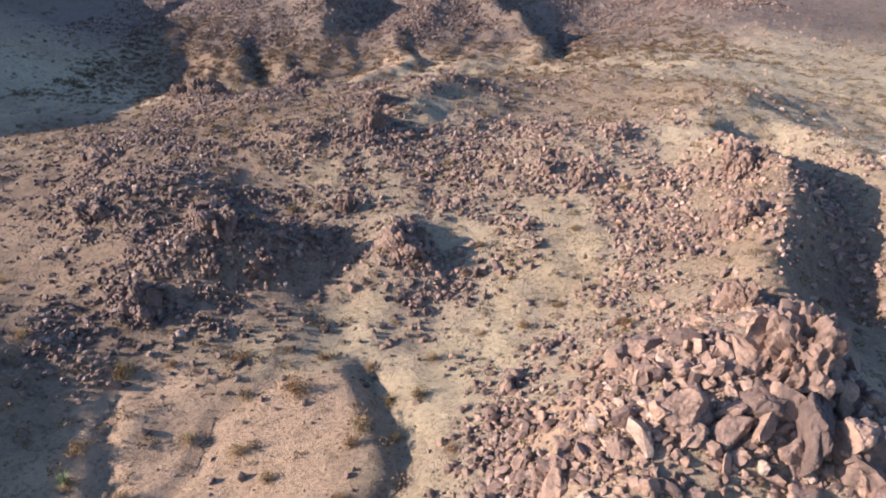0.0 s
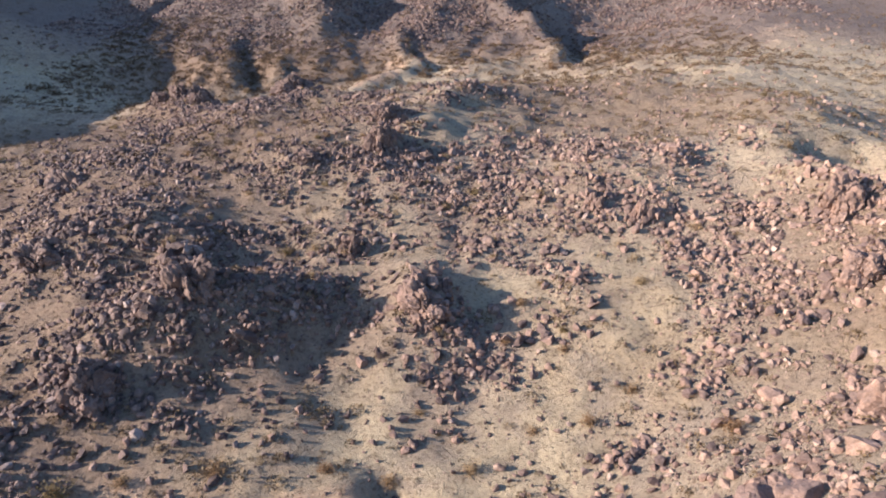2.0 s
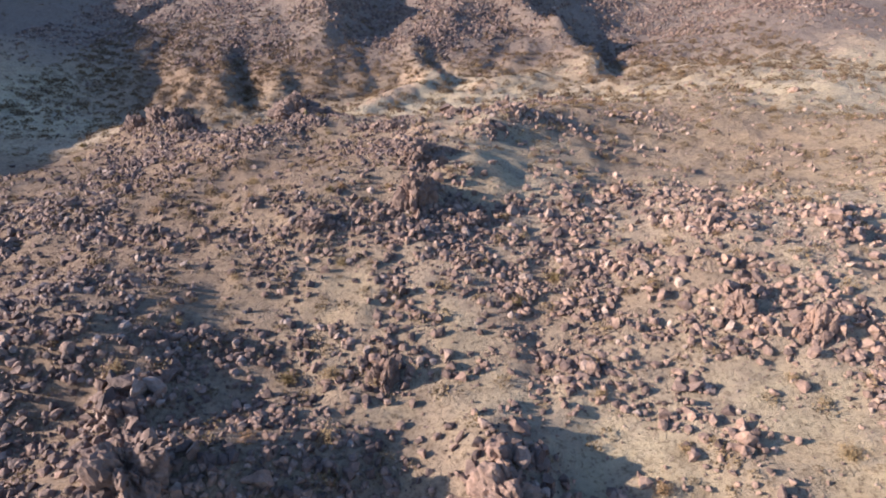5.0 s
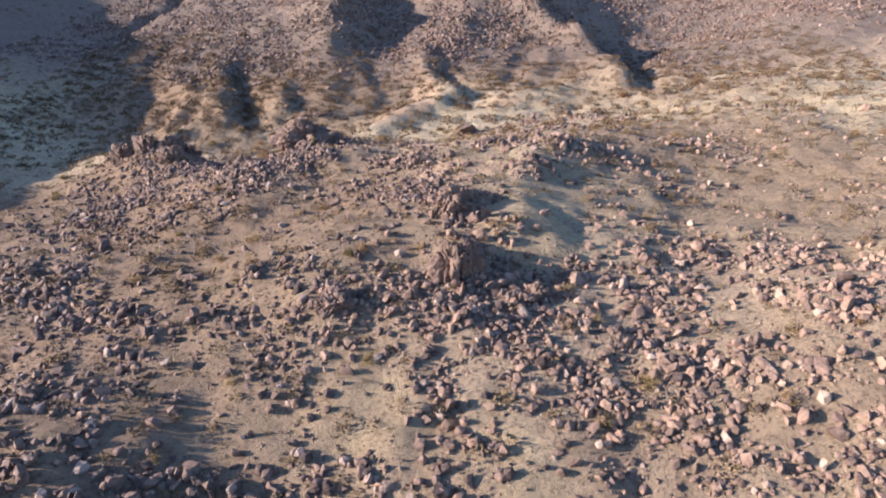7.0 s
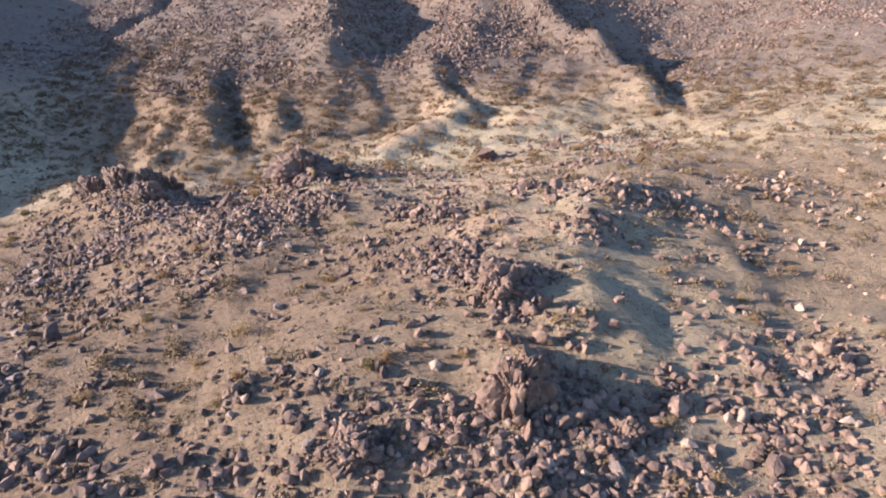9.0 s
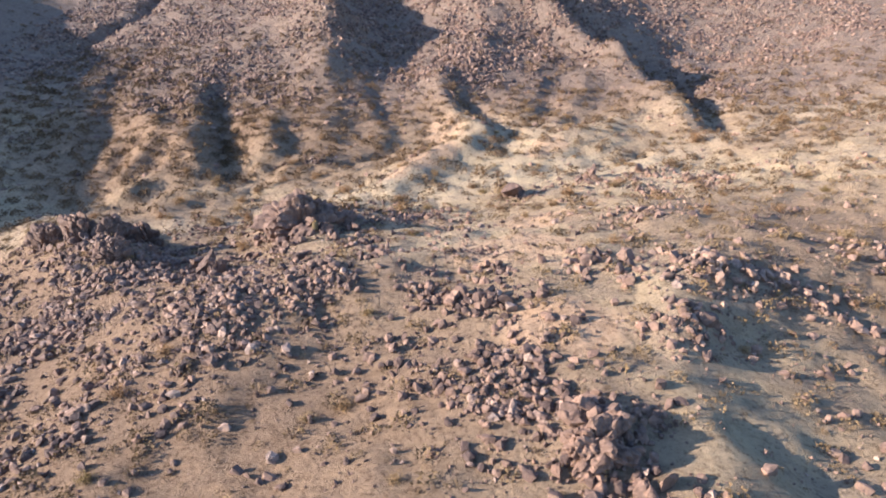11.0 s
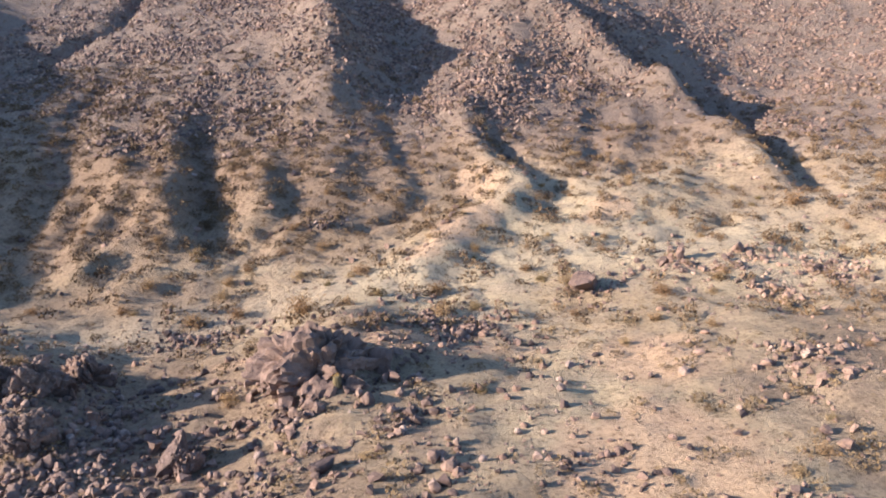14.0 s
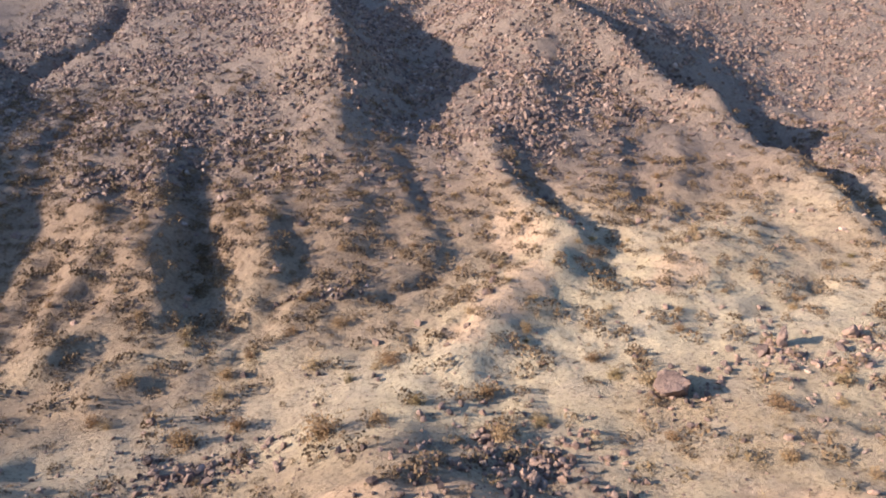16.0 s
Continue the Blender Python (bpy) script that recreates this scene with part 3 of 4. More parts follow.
WASH = ((-62, 118), (-46, 126), (-38, 131.5), (-28, 135.5), (-18, 136.5), (-10, 139.5), (-1, 141), (12, 142.5), (26, 149), (44, 158))


def soft(t, w):
    return w * np.logaddexp(0, t / w)


def lattice(i, j, seed):
    h = (i.astype(np.int64) * 374761393 + j.astype(np.int64) * 668265263 + seed * 974711) & 0xFFFFFFFF
    h = ((h ^ (h >> 13)) * 1274126177) & 0xFFFFFFFF
    return ((h ^ (h >> 16)) & 0xFFFF) / 65535.0


def bumps(x, y, size, seed):
    u, v = x / size, y / size
    i, j = np.floor(u), np.floor(v)
    f, g = u - i, v - j
    f, g = f * f * (3 - 2 * f), g * g * (3 - 2 * g)
    a, b = lattice(i, j, seed), lattice(i + 1, j, seed)
    c, d = lattice(i, j + 1, seed), lattice(i + 1, j + 1, seed)
    return (a * (1 - f) + b * f) * (1 - g) + (c * (1 - f) + d * f) * g - 0.5


def off_line(x, y, line):
    best = np.full(x.shape, 1e9)
    for (ax, ay), (bx, by) in zip(line, line[1:]):
        dx, dy = bx - ax, by - ay
        s = np.clip(((x - ax) * dx + (y - ay) * dy) / (dx * dx + dy * dy), 0, 1)
        best = np.minimum(best, np.hypot(x - ax - s * dx, y - ay - s * dy))
    return best


def height(x, y):
    x, y = np.asarray(x, float), np.asarray(y, float)
    yc, xc = np.maximum(160 - soft(160 - y, 4.0), 8), np.clip(x, -80, 80)
    u, v = xc / 50, (yc - 90) / 60
    z = BASE[0] + BASE[1] * u + BASE[2] * v + BASE[3] * u * u + BASE[4] * u * v + BASE[5] * v * v
    for top, cx, cy, sx, sy, r in LANDFORMS:
        c, s = math.cos(r), math.sin(r)
        p, q = ((xc - cx) * c + (yc - cy) * s) / sx, ((yc - cy) * c - (xc - cx) * s) / sy
        z = z + top * np.exp(-0.5 * (p * p + q * q))
    # the mountain behind, and the hill that shades the valley's end
    z = z + 0.24 * soft(np.minimum(y, 420) - 170, 6)
    z = z + 25.3 * np.exp(-0.5 * ((x + 138) / 17) ** 2) / (1 + np.exp(-(y - 78) / 2.5)) * (1 - 0.5 / (1 + np.exp(-(y - 200) / 10))) / (1 + np.exp((y - 240) / 8))
    for swells, wide in ((MOUNTAIN_WEST, 15.0), (MOUNTAIN_EAST, 15.0), (NEAR_SWELLS, 6.0)):
        for cx, cy, top in swells:
            z = z + top * np.exp(-0.5 * ((x - cx) ** 2 + (y - cy) ** 2) / wide ** 2)
    for top, wide, *line in SPURS:
        d = off_line(x, y, line) + 0.8 * bumps(x, y, 5.0, 3)
        z = z + top * np.exp(-np.abs(d / wide) ** 1.6)
    for deep, wide, *line in RAVINES:
        d = off_line(x + 1.2 * bumps(x, y, 4.0, 5), y + 1.2 * bumps(x, y, 4.0, 6), line)
        z = z - deep * np.exp(-(d / wide) ** 2)
    for cx, cy, rx, ry, _, _, top in OUTCROPS:
        z = z + 0.6 * top * np.exp(-((x - cx) / rx) ** 2 - ((y - cy) / ry) ** 2)
    z = z + 0.9 * bumps(x, y, 9.0, 11) + 0.5 * bumps(x, y, 4.1, 12) + (0.40 * bumps(x, y, 1.9, 13) + 0.34 * bumps(x, y, 1.05, 14)) * (1 - 0.75 * np.exp(-0.5 * ((x + 10) / 11) ** 2 - 0.5 * ((y - 32) / 6) ** 2))
    return z


def fast_mesh(name, verts, tris, mat, smooth=False):
    me = bpy.data.meshes.new(name)
    verts, tris = np.asarray(verts, np.float32), np.asarray(tris, np.int32)
    me.vertices.add(len(verts))
    me.vertices.foreach_set("co", verts.ravel())
    me.loops.add(tris.size)
    me.loops.foreach_set("vertex_index", tris.ravel())
    me.polygons.add(len(tris))
    me.polygons.foreach_set("loop_start", np.arange(0, tris.size, tris.shape[1], dtype=np.int32))
    me.polygons.foreach_set("use_smooth", np.full(len(tris), smooth))
    me.materials.append(mat)
    me.update(calc_edges=True)
    return me


def spread(lo, hi, step, grow, end):
    mid = list(np.arange(lo, hi + step / 2, step))
    out, s = [hi], step
    while out[-1] < end:
        s *= grow
        out.append(out[-1] + s)
    back, s = [lo], step
    while back[-1] > -end:
        s *= grow
        back.append(back[-1] - s)
    return np.array(back[:0:-1] + mid + out[1:])


gx, gy = spread(-92, 78, 0.64, 1.1, 3200), spread(14, 236, 0.64, 1.1, 3200)
mx, my = np.meshgrid(gx, gy)
cols, rows_n = len(gx), len(gy)
idx = np.arange(cols * rows_n).reshape(rows_n, cols)
quads = np.stack([idx[:-1, :-1], idx[:-1, 1:], idx[1:, 1:], idx[1:, :-1]], -1).reshape(-1, 4)
sheet = height(mx, my)


def rest(x, y):
    """The height of the sheet at a place, as it is drawn."""
    x, y = np.asarray(x, float), np.asarray(y, float)
    i, j = np.clip(np.searchsorted(gx, x) - 1, 0, cols - 2), np.clip(np.searchsorted(gy, y) - 1, 0, rows_n - 2)
    f, g = (x - gx[i]) / (gx[i + 1] - gx[i]), (y - gy[j]) / (gy[j + 1] - gy[j])
    return (sheet[j, i] * (1 - f) + sheet[j, i + 1] * f) * (1 - g) + (sheet[j + 1, i] * (1 - f) + sheet[j + 1, i + 1] * f) * g


def rockiness(x, y):
    """How thickly stones lie: along the outcrops, in drifts, and over the mountain's upper face."""
    f = np.zeros_like(x)
    for cx, cy, rx, ry, many, *_ in OUTCROPS:
        near = (np.abs(x - cx) < 4 * rx) & (np.abs(y - cy) < 4 * ry)
        f[near] += min(1.0, 0.2 + many / 55) * np.exp(-0.5 * ((x[near] - cx) / (rx * 1.0)) ** 2 - 0.5 * ((y[near] - cy) / ry) ** 2)
    drift = np.clip(2.6 * (bumps(x, y, 9, 31) + 0.7 * bumps(x, y, 3.5, 32)), 0, 1)
    high = 1 / (1 + np.exp(-(y - 178 - 18 / (1 + np.exp(-(x - 6) / 4))) / 4))
    valley = np.exp(-0.5 * ((y - 145) / 16) ** 2)
    sand = np.exp(-0.5 * ((x + 6) / 13) ** 2 - 0.5 * ((y - 32) / 7) ** 2)
    west = np.exp(-0.5 * ((x + 30) / 13) ** 2 - 0.5 * ((y - 88) / 17) ** 2) + 0.8 * np.exp(-0.5 * ((x + 33) / 12) ** 2 - 0.5 * ((y - 60) / 12) ** 2)
    east = np.exp(-0.5 * ((x - 17) / 9) ** 2 - 0.5 * ((y - 66) / 9) ** 2)
    return np.clip(f, 0, 1.2) * (1 - 0.5 * high) + (west + 0.7 * east) * (0.07 + 0.32 * drift) + drift * np.where(y < 60, 0.11, 0.05) * (1 - 0.8 * valley) * (1 - high) * (1 - 0.9 * sand) + high * (0.35 + 0.75 * drift) + 0.025 - 0.015 * valley


ground = new("ground", fast_mesh("ground", np.stack([mx, my, sheet], -1).reshape(-1, 3), quads, SOIL, True))
# where the soil is pink, as a soil kind on the sheet
fx, fy = mx.ravel(), my.ravel()
wash_pink = np.zeros(fx.shape)
for cx, cy, rx, ry in PINK_SOIL:
    wash_pink = np.maximum(wash_pink, np.exp(-0.5 * ((fx - cx) / rx) ** 2 - 0.5 * ((fy - cy) / ry) ** 2))
layer = ground.data.attributes.new("pink_soil", "FLOAT", "POINT")
layer.data.foreach_set("value", wash_pink.astype(np.float32))
earth = np.zeros(fx.shape)
for cx, cy, rx, ry, thick in BROWN_EARTH_AND_SHADE:
    earth = np.maximum(earth, thick * np.exp(-0.5 * ((fx - cx) / rx) ** 2 - 0.5 * ((fy - cy) / ry) ** 2))
layer = ground.data.attributes.new("brown_earth_and_shade", "FLOAT", "POINT")
layer.data.foreach_set("value", earth.astype(np.float32))
layer = ground.data.attributes.new("wash_sand", "FLOAT", "POINT")
layer.data.foreach_set("value", np.exp(-(off_line(fx, fy, WASH) / 4.0) ** 2).astype(np.float32))
layer = ground.data.attributes.new("rubble", "FLOAT", "POINT")
layer.data.foreach_set("value", np.clip(rockiness(fx, fy), 0, 1).astype(np.float32))
tagged(ground, "tan and pinkish desert soil with gravel, spurs and ravines", "ground", kind="structure")

# ---- boulders and stones ----
rng = np.random.default_rng(7)


def cleft(p, size, seed):
    """How a rock's face steps from block to block: a level for each block, and a groove along its joints."""
    far, sites = noise.voronoi(p * size + Vector((seed, 2 * seed, 0)))
    step = noise.cell(sites[0] * 7.3)
    return 0.5 * step - 0.9 * max(0.0, 1 - (far[1] - far[0]) / 0.16)


def boulder_mesh(seed, level, cuts, name="boulder"):
    """A boulder about one metre across: a ball broken along fracture planes, with joints and chipped edges."""
    r = np.random.default_rng(seed)
    bm = bmesh.new()
    bmesh.ops.create_icosphere(bm, subdivisions=level, radius=0.58)
    co = np.array([v.co for v in bm.verts])
    co *= r.uniform(0.75, 1.2, 3)
    for _ in range(cuts):
        n = r.normal(size=3)
        n /= np.linalg.norm(n)
        over = np.maximum(co @ n - r.uniform(0.17, 0.42), 0)
        co -= over[:, None] * n
    for v, c in zip(bm.verts, co):
        p = Vector(c)
        v.co = p * (1 + 0.07 * cleft(p, 2.1, seed) + 0.16 * noise.noise(p * 2.5 + Vector((seed, 0, 0))) + 0.09 * noise.noise(p * 6) + 0.06 * noise.noise(p * 14))
    me = bpy.data.meshes.new(name)
    bm.to_mesh(me)
    bm.free()
    me.materials.append(ROCK)
    return me


SMALL_BOULDERS = [boulder_mesh(20 + k, 2, 9) for k in range(14)]
MIDDLE_BOULDERS = [boulder_mesh(40 + k, 3, 11) for k in range(12)]
LARGE_BOULDERS = [boulder_mesh(50 + k, 4, 12) for k in range(12)]
HUGE_BOULDERS = [boulder_mesh(70 + k, 5, 12) for k in range(10)]


def massif_mesh(seed, half, tall, mat):
    """A crag of bedrock, cleft into blocks, one mesh that stands in the slope."""
    r = np.random.default_rng(seed)
    bm = bmesh.new()
    bmesh.ops.create_icosphere(bm, subdivisions=5, radius=1.0)
    shift = Vector(r.uniform(-20, 20, 3))
    for v in bm.verts:
        p = v.co.copy()
        q = Vector((p.x, p.y, 0.55 * p.z)) + 0.15 * noise.noise_vector(p * 2 + shift)
        lift = 1 + 0.55 * noise.noise(p * 1.2 + shift) + 0.23 * cleft(q, 2.2, seed % 17) + 0.09 * cleft(q, 4.2, seed % 13)
        lift += 0.09 * noise.noise(p * 5 + shift) + 0.05 * noise.noise(p * 12)
        v.co = Vector((p.x * half * lift, p.y * 0.75 * half * lift, p.z * tall * lift))
    me = bpy.data.meshes.new("massif")
    bm.to_mesh(me)
    bm.free()
    me.materials.append(mat)
    return me


def place_boulder(x, y, size, parent=None, lift=0.0):
    me = (HUGE_BOULDERS if size > 2.2 else LARGE_BOULDERS if size > 1.3 else MIDDLE_BOULDERS if size > 0.7 else SMALL_BOULDERS)[int(rng.integers(10))]
    ob = new("boulder", me)
    sx, sy, sz = size * rng.uniform(0.65, 1.25), size * rng.uniform(0.6, 1.05), size * rng.uniform(0.65, 1.35)
    ob.matrix_world = Matrix.LocRotScale((x, y, float(rest(x, y)) + sz * 0.15 + lift), Euler(rng.uniform((-0.8, -0.8, 0), (0.8, 0.8, 6.3))), (sx, sy, sz))
    if parent:
        ob.parent = parent
        ob.matrix_parent_inverse = parent.matrix_world.inverted()
    return ob


OUTCROP_LABELS = ("heap of dark-varnished granite boulders on a desert slope", "heap of pinkish granite boulders on a sunlit desert slope")
for cx, cy, rx, ry, count, top, _ in OUTCROPS:
    crop = new("rock_outcrop")
    crop.location = (cx, cy, float(rest(cx, cy)))
    bpy.context.view_layer.update()
    tagged(crop, OUTCROP_LABELS[cx > -2], "rock outcrop", "rock outcrops")
    top *= 1.0 if cy < 32 else 0.82 if cy < 60 else 0.68 if cy < 85 else 0.50 if cx < -15 else 0.72
    for k in range(int(count * (1.8 if cy > 85 else 1.2 if cy > 60 else 1.35 if cx < -10 else 1.0))):
        d, b = rng.random() ** 0.7 * 1.25, rng.uniform(0, 6.283)
        size = top * (0.15 + 0.75 * rng.random() ** 3.2) * (1.2 - 0.4 * d)
        if k < 3:
            d, size = d * 0.45, top * (0.95 - 0.15 * k)
        place_boulder(cx + rx * d * math.cos(b), cy + ry * d * math.sin(b), size, crop, 0.22 * size * max(0.0, 1 - 1.4 * d))


for cx, cy, half, tall, dark, blocks in FORMATIONS:
    crop = new("bedrock_formation")
    crop.location = (cx, cy, float(rest(cx, cy)))
    bpy.context.view_layer.update()
    tagged(crop, ("pinkish-brown granite formation of cleft blocks on a slope", "dark-varnished granite formation of upright cleft blocks")[dark], "rock formation", "rock formations")
    crag = new("massif", massif_mesh(int(1000 + 7 * cx + cy), 0.72 * half, 0.9 * tall, DARK_ROCK if dark else PINK_ROCK))
    crag.matrix_world = Matrix.LocRotScale((cx, cy, float(rest(cx, cy)) - 0.1 * tall), Euler((0, 0, rng.uniform(-0.5, 0.5))), None)
    crag.parent = crop
    crag.matrix_parent_inverse = crop.matrix_world.inverted()
    for k in range(blocks):
        d, b = rng.uniform(0.75, 1.35), k * 2.4 + rng.uniform(-0.5, 0.5)
        block = place_boulder(cx + half * d * math.cos(b), cy + 0.75 * half * d * math.sin(b), tall * rng.uniform(0.14, 0.5) * (1.5 - 0.6 * d), crop)
        block.material_slots[0].link = "OBJECT"
        block.material_slots[0].material = DARK_ROCK if dark else PINK_ROCK


def sample(n, x0, x1, y0, y1, weight):
    x, y = rng.uniform(x0, x1, n), rng.uniform(y0, y1, n)
    keep = rng.random(n) * 1.6 < weight(x, y)
    return x[keep], y[keep]


def pebble_shapes(k):
    bm = bmesh.new()
    bmesh.ops.create_icosphere(bm, subdivisions=1, radius=0.6)
    base = np.array([v.co for v in bm.verts])
    tri = np.array([[v.index for v in f.verts] for f in bm.faces])
    bm.free()
    out = []
    for s in range(k):
        r = np.random.default_rng(300 + s)
        co = base * r.uniform(0.75, 1.2, 3)
        for _ in range(5):
            n = r.normal(size=3)
            n /= np.linalg.norm(n)
            co -= np.maximum(co @ n - r.uniform(0.25, 0.42), 0)[:, None] * n
        out.append(co + r.normal(0, 0.035, co.shape))
    return out, tri


PEBBLES, PEBBLE_TRIS = pebble_shapes(9)


def stone_field(name, label, x, y, size, forms=None, form_tris=None, seat=0.14):
    forms, form_tris = forms or PEBBLES, PEBBLE_TRIS if form_tris is None else form_tris
    n, z = len(x), rest(x, y)
    spin, tip = rng.uniform(0, 6.283, n), rng.uniform(-0.9, 0.9, n)
    shape = np.stack(forms)[rng.integers(0, len(forms), n)] * (size[:, None] * rng.uniform(0.7, 1.25, (n, 3)))[:, None, :]
    c, s, ct, st = np.cos(spin)[:, None], np.sin(spin)[:, None], np.cos(tip)[:, None], np.sin(tip)[:, None]
    px, py, pz = shape[..., 0], shape[..., 1], shape[..., 2]
    py, pz = py * ct - pz * st, py * st + pz * ct
    px, py = px * c - py * s, px * s + py * c
    verts = np.stack([px + x[:, None], py + y[:, None], pz + (z + size * seat)[:, None]], -1).reshape(-1, 3)
    per = len(forms[0])
    tris = (form_tris[None] + (np.arange(n) * per)[:, None, None]).reshape(-1, 3)
    return tagged(new(name, fast_mesh(name, verts, tris, STONE)), label, "stones", kind="stuff")


# loose boulders that stand alone, the largest of each area
for bx, by, size in LONE_BOULDERS:
    tagged(place_boulder(bx, by, size), "large weathered granite boulder casting a long shadow on sand", "boulder", "loose boulders")
lx, ly = sample(3600, -60, 45, 16, 135, rockiness)
for k in range(min(280, len(lx))):
    tagged(place_boulder(lx[k], ly[k], 0.4 + 0.75 * rng.random() ** 3), "weathered granite boulder lying on gravelly desert soil", "boulder", "loose boulders")

# stones past counting, from head size to a metre
sx, sy = sample(300000, -66, 56, 14, 138, lambda x, y: rockiness(x, y) * np.clip(0.75 + 2.2 * bumps(x, y, 2.6, 33) + 1.2 * bumps(x, y, 1.1, 34), 0.1, 1.8))
size = 0.12 + 0.55 * rng.random(len(sx)) ** 3.0
big = size > 0.21
stone_field("stone_scatter", "brown and pinkish granite stones strewn over the knolls", sx[big], sy[big], size[big])
# gravel: rough eight-sided bits
CHIP = np.array([(0.5, 0, 0), (-0.5, 0, 0), (0, 0.5, 0), (0, -0.5, 0), (0, 0, 0.45), (0, 0, -0.3)])
CHIP_TRIS = np.array([(0, 2, 4), (2, 1, 4), (1, 3, 4), (3, 0, 4), (2, 0, 5), (1, 2, 5), (3, 1, 5), (0, 3, 5)])
chips = [CHIP * rng.uniform(0.7, 1.3, 3) + rng.normal(0, 0.07, CHIP.shape) for _ in range(8)]
fine = (sx[~big], sy[~big], size[~big] * 1.1)
sx, sy = sample(40000, -60, 46, 14, 140, lambda x, y: 0.3 + 0.8 * rockiness(x, y))
small = 0.07 + 0.14 * rng.random(len(sx))
stone_field("gravel", "small angular gravel spread over the desert soil", np.append(sx, fine[0]), np.append(sy, fine[1]), np.append(small, fine[2]), chips, CHIP_TRIS)
sx, sy = sample(270000, -100, 100, 138, 262, lambda x, y: rockiness(x, y) * np.clip(0.8 + 2.0 * bumps(x, y, 4.5, 35) + 1.2 * bumps(x, y, 1.8, 36), 0.1, 1.8))
size = 0.22 + 0.75 * rng.random(len(sx)) ** 3.2
big = size > 0.42
stone_field("mountain_stones", "brown granite stones covering the mountain's face", sx[big], sy[big], size[big], seat=0.03)
stone_field("mountain_gravel", "small brown stones between the boulders of the mountain", sx[~big], sy[~big], size[~big] * 1.15, chips, CHIP_TRIS, 0.05)



# ---- plants ----
def shrub_arrays(seed, twigs, leaves, blade=1.0):
    """A dry desert shrub one metre across: thin twigs that fan out from the root, with small leaves and stalks."""
    r = np.random.default_rng(seed)
    tv, tf, lv, lf = [], [], [], []
    for k in range(twigs):
        az, el = r.uniform(0, 6.283), r.uniform(0.25, 1.45)
        ln = r.uniform(0.28, 0.58) * (1 + 0.25 * math.sin(3 * az + seed))
        tip = np.array([math.cos(az) * math.cos(el), math.sin(az) * math.cos(el), math.sin(el) * 0.95]) * ln
        side = np.array([-math.sin(az), math.cos(az), 0]) * 0.007
        up = np.array([0, 0, 0.007])
        b = len(tv)
        tv += [side, -side, up, tip]
        tf += [(b, b + 1, b + 3), (b + 1, b + 2, b + 3), (b + 2, b, b + 3)]
        for q in range(leaves):
            at = tip * r.uniform(0.45, 1.08) + r.normal(0, 0.055, 3)
            at[2] = max(at[2], 0.03)
            d = r.normal(size=3)
            d = d / np.linalg.norm(d) * r.uniform(0.03, 0.06) * blade
            e = np.cross(d, r.normal(size=3))
            e = e / (np.linalg.norm(e) + 1e-6) * 0.016 * blade
            b = len(lv)
            lv += [at - d, at + e, at + d, at - e]
            lf += [(b, b + 1, b + 2), (b, b + 2, b + 3)]
    return np.array(tv), np.array(tf), np.array(lv), np.array(lf)


def shrub(name, seed, twigs, leaves, leaf_mat, label):
    tv, tf, lv, lf = shrub_arrays(seed, twigs, leaves)
    top = new(name)
    for part_name, v, f, mat in (("branchwork", tv, tf, TWIG), ("foliage", lv, lf, leaf_mat)):
        ob = new(part_name, fast_mesh(part_name, v, f, mat))
        ob.parent = top
    return tagged(top, label, "shrub", "desert shrubs")


def plantiness(x, y):
    valley = np.exp(-0.5 * ((y - 146) / 15) ** 2)
    patch = np.clip(0.6 + 1.1 * bumps(x, y, 14, 41) + 0.4 * bumps(x, y, 5, 42), 0.1, 1.2)
    return (0.45 - 0.12 * valley) * patch * (1 - 0.5 / (1 + np.exp(-(y - 180) / 3))) * (1.0 - 0.6 * np.clip(rockiness(x, y), 0, 1))


NEAR_SHRUBS = [
    (-10.1, 35.8, 2.4),
    (-22.5, 37.3, 2.5),
    (-14.7, 39.1, 1.7),
    (-8.8, 39.6, 1.4),
    (6.1, 41.9, 1.5),
    (-0.8, 39.4, 1.4),
    (-22.5, 30.7, 2.0),
    (-16.2, 32.1, 1.7),
    (-12.6, 30.8, 1.9),
    (-18.5, 27.4, 1.9),
    (-22.0, 28.4, 1.3),
    (-30.5, 39.7, 1.7),
    (-10.2, 28.3, 1.6),
    (-5.3, 39.2, 1.4),
    (-13.6, 35.8, 1.4),
    (-5.1, 31.9, 1.6),
    (-3.6, 35.6, 1.6),
    (-5.6, 30.5, 1.6),
    (-3.0, 31.7, 1.3),
    (13.1, 39.5, 1.7),
    (9.2, 44.3, 1.2),
    (5.7, 48.0, 1.1),
    (13.0, 27.7, 1.2),
    (-5.7, 26.2, 1.5),
    (0.5, 29.1, 1.5),
    (-1.7, 35.2, 1.6),
    (2.9, 42.0, 1.1),
    (-19.5, 38.3, 1.3),
]
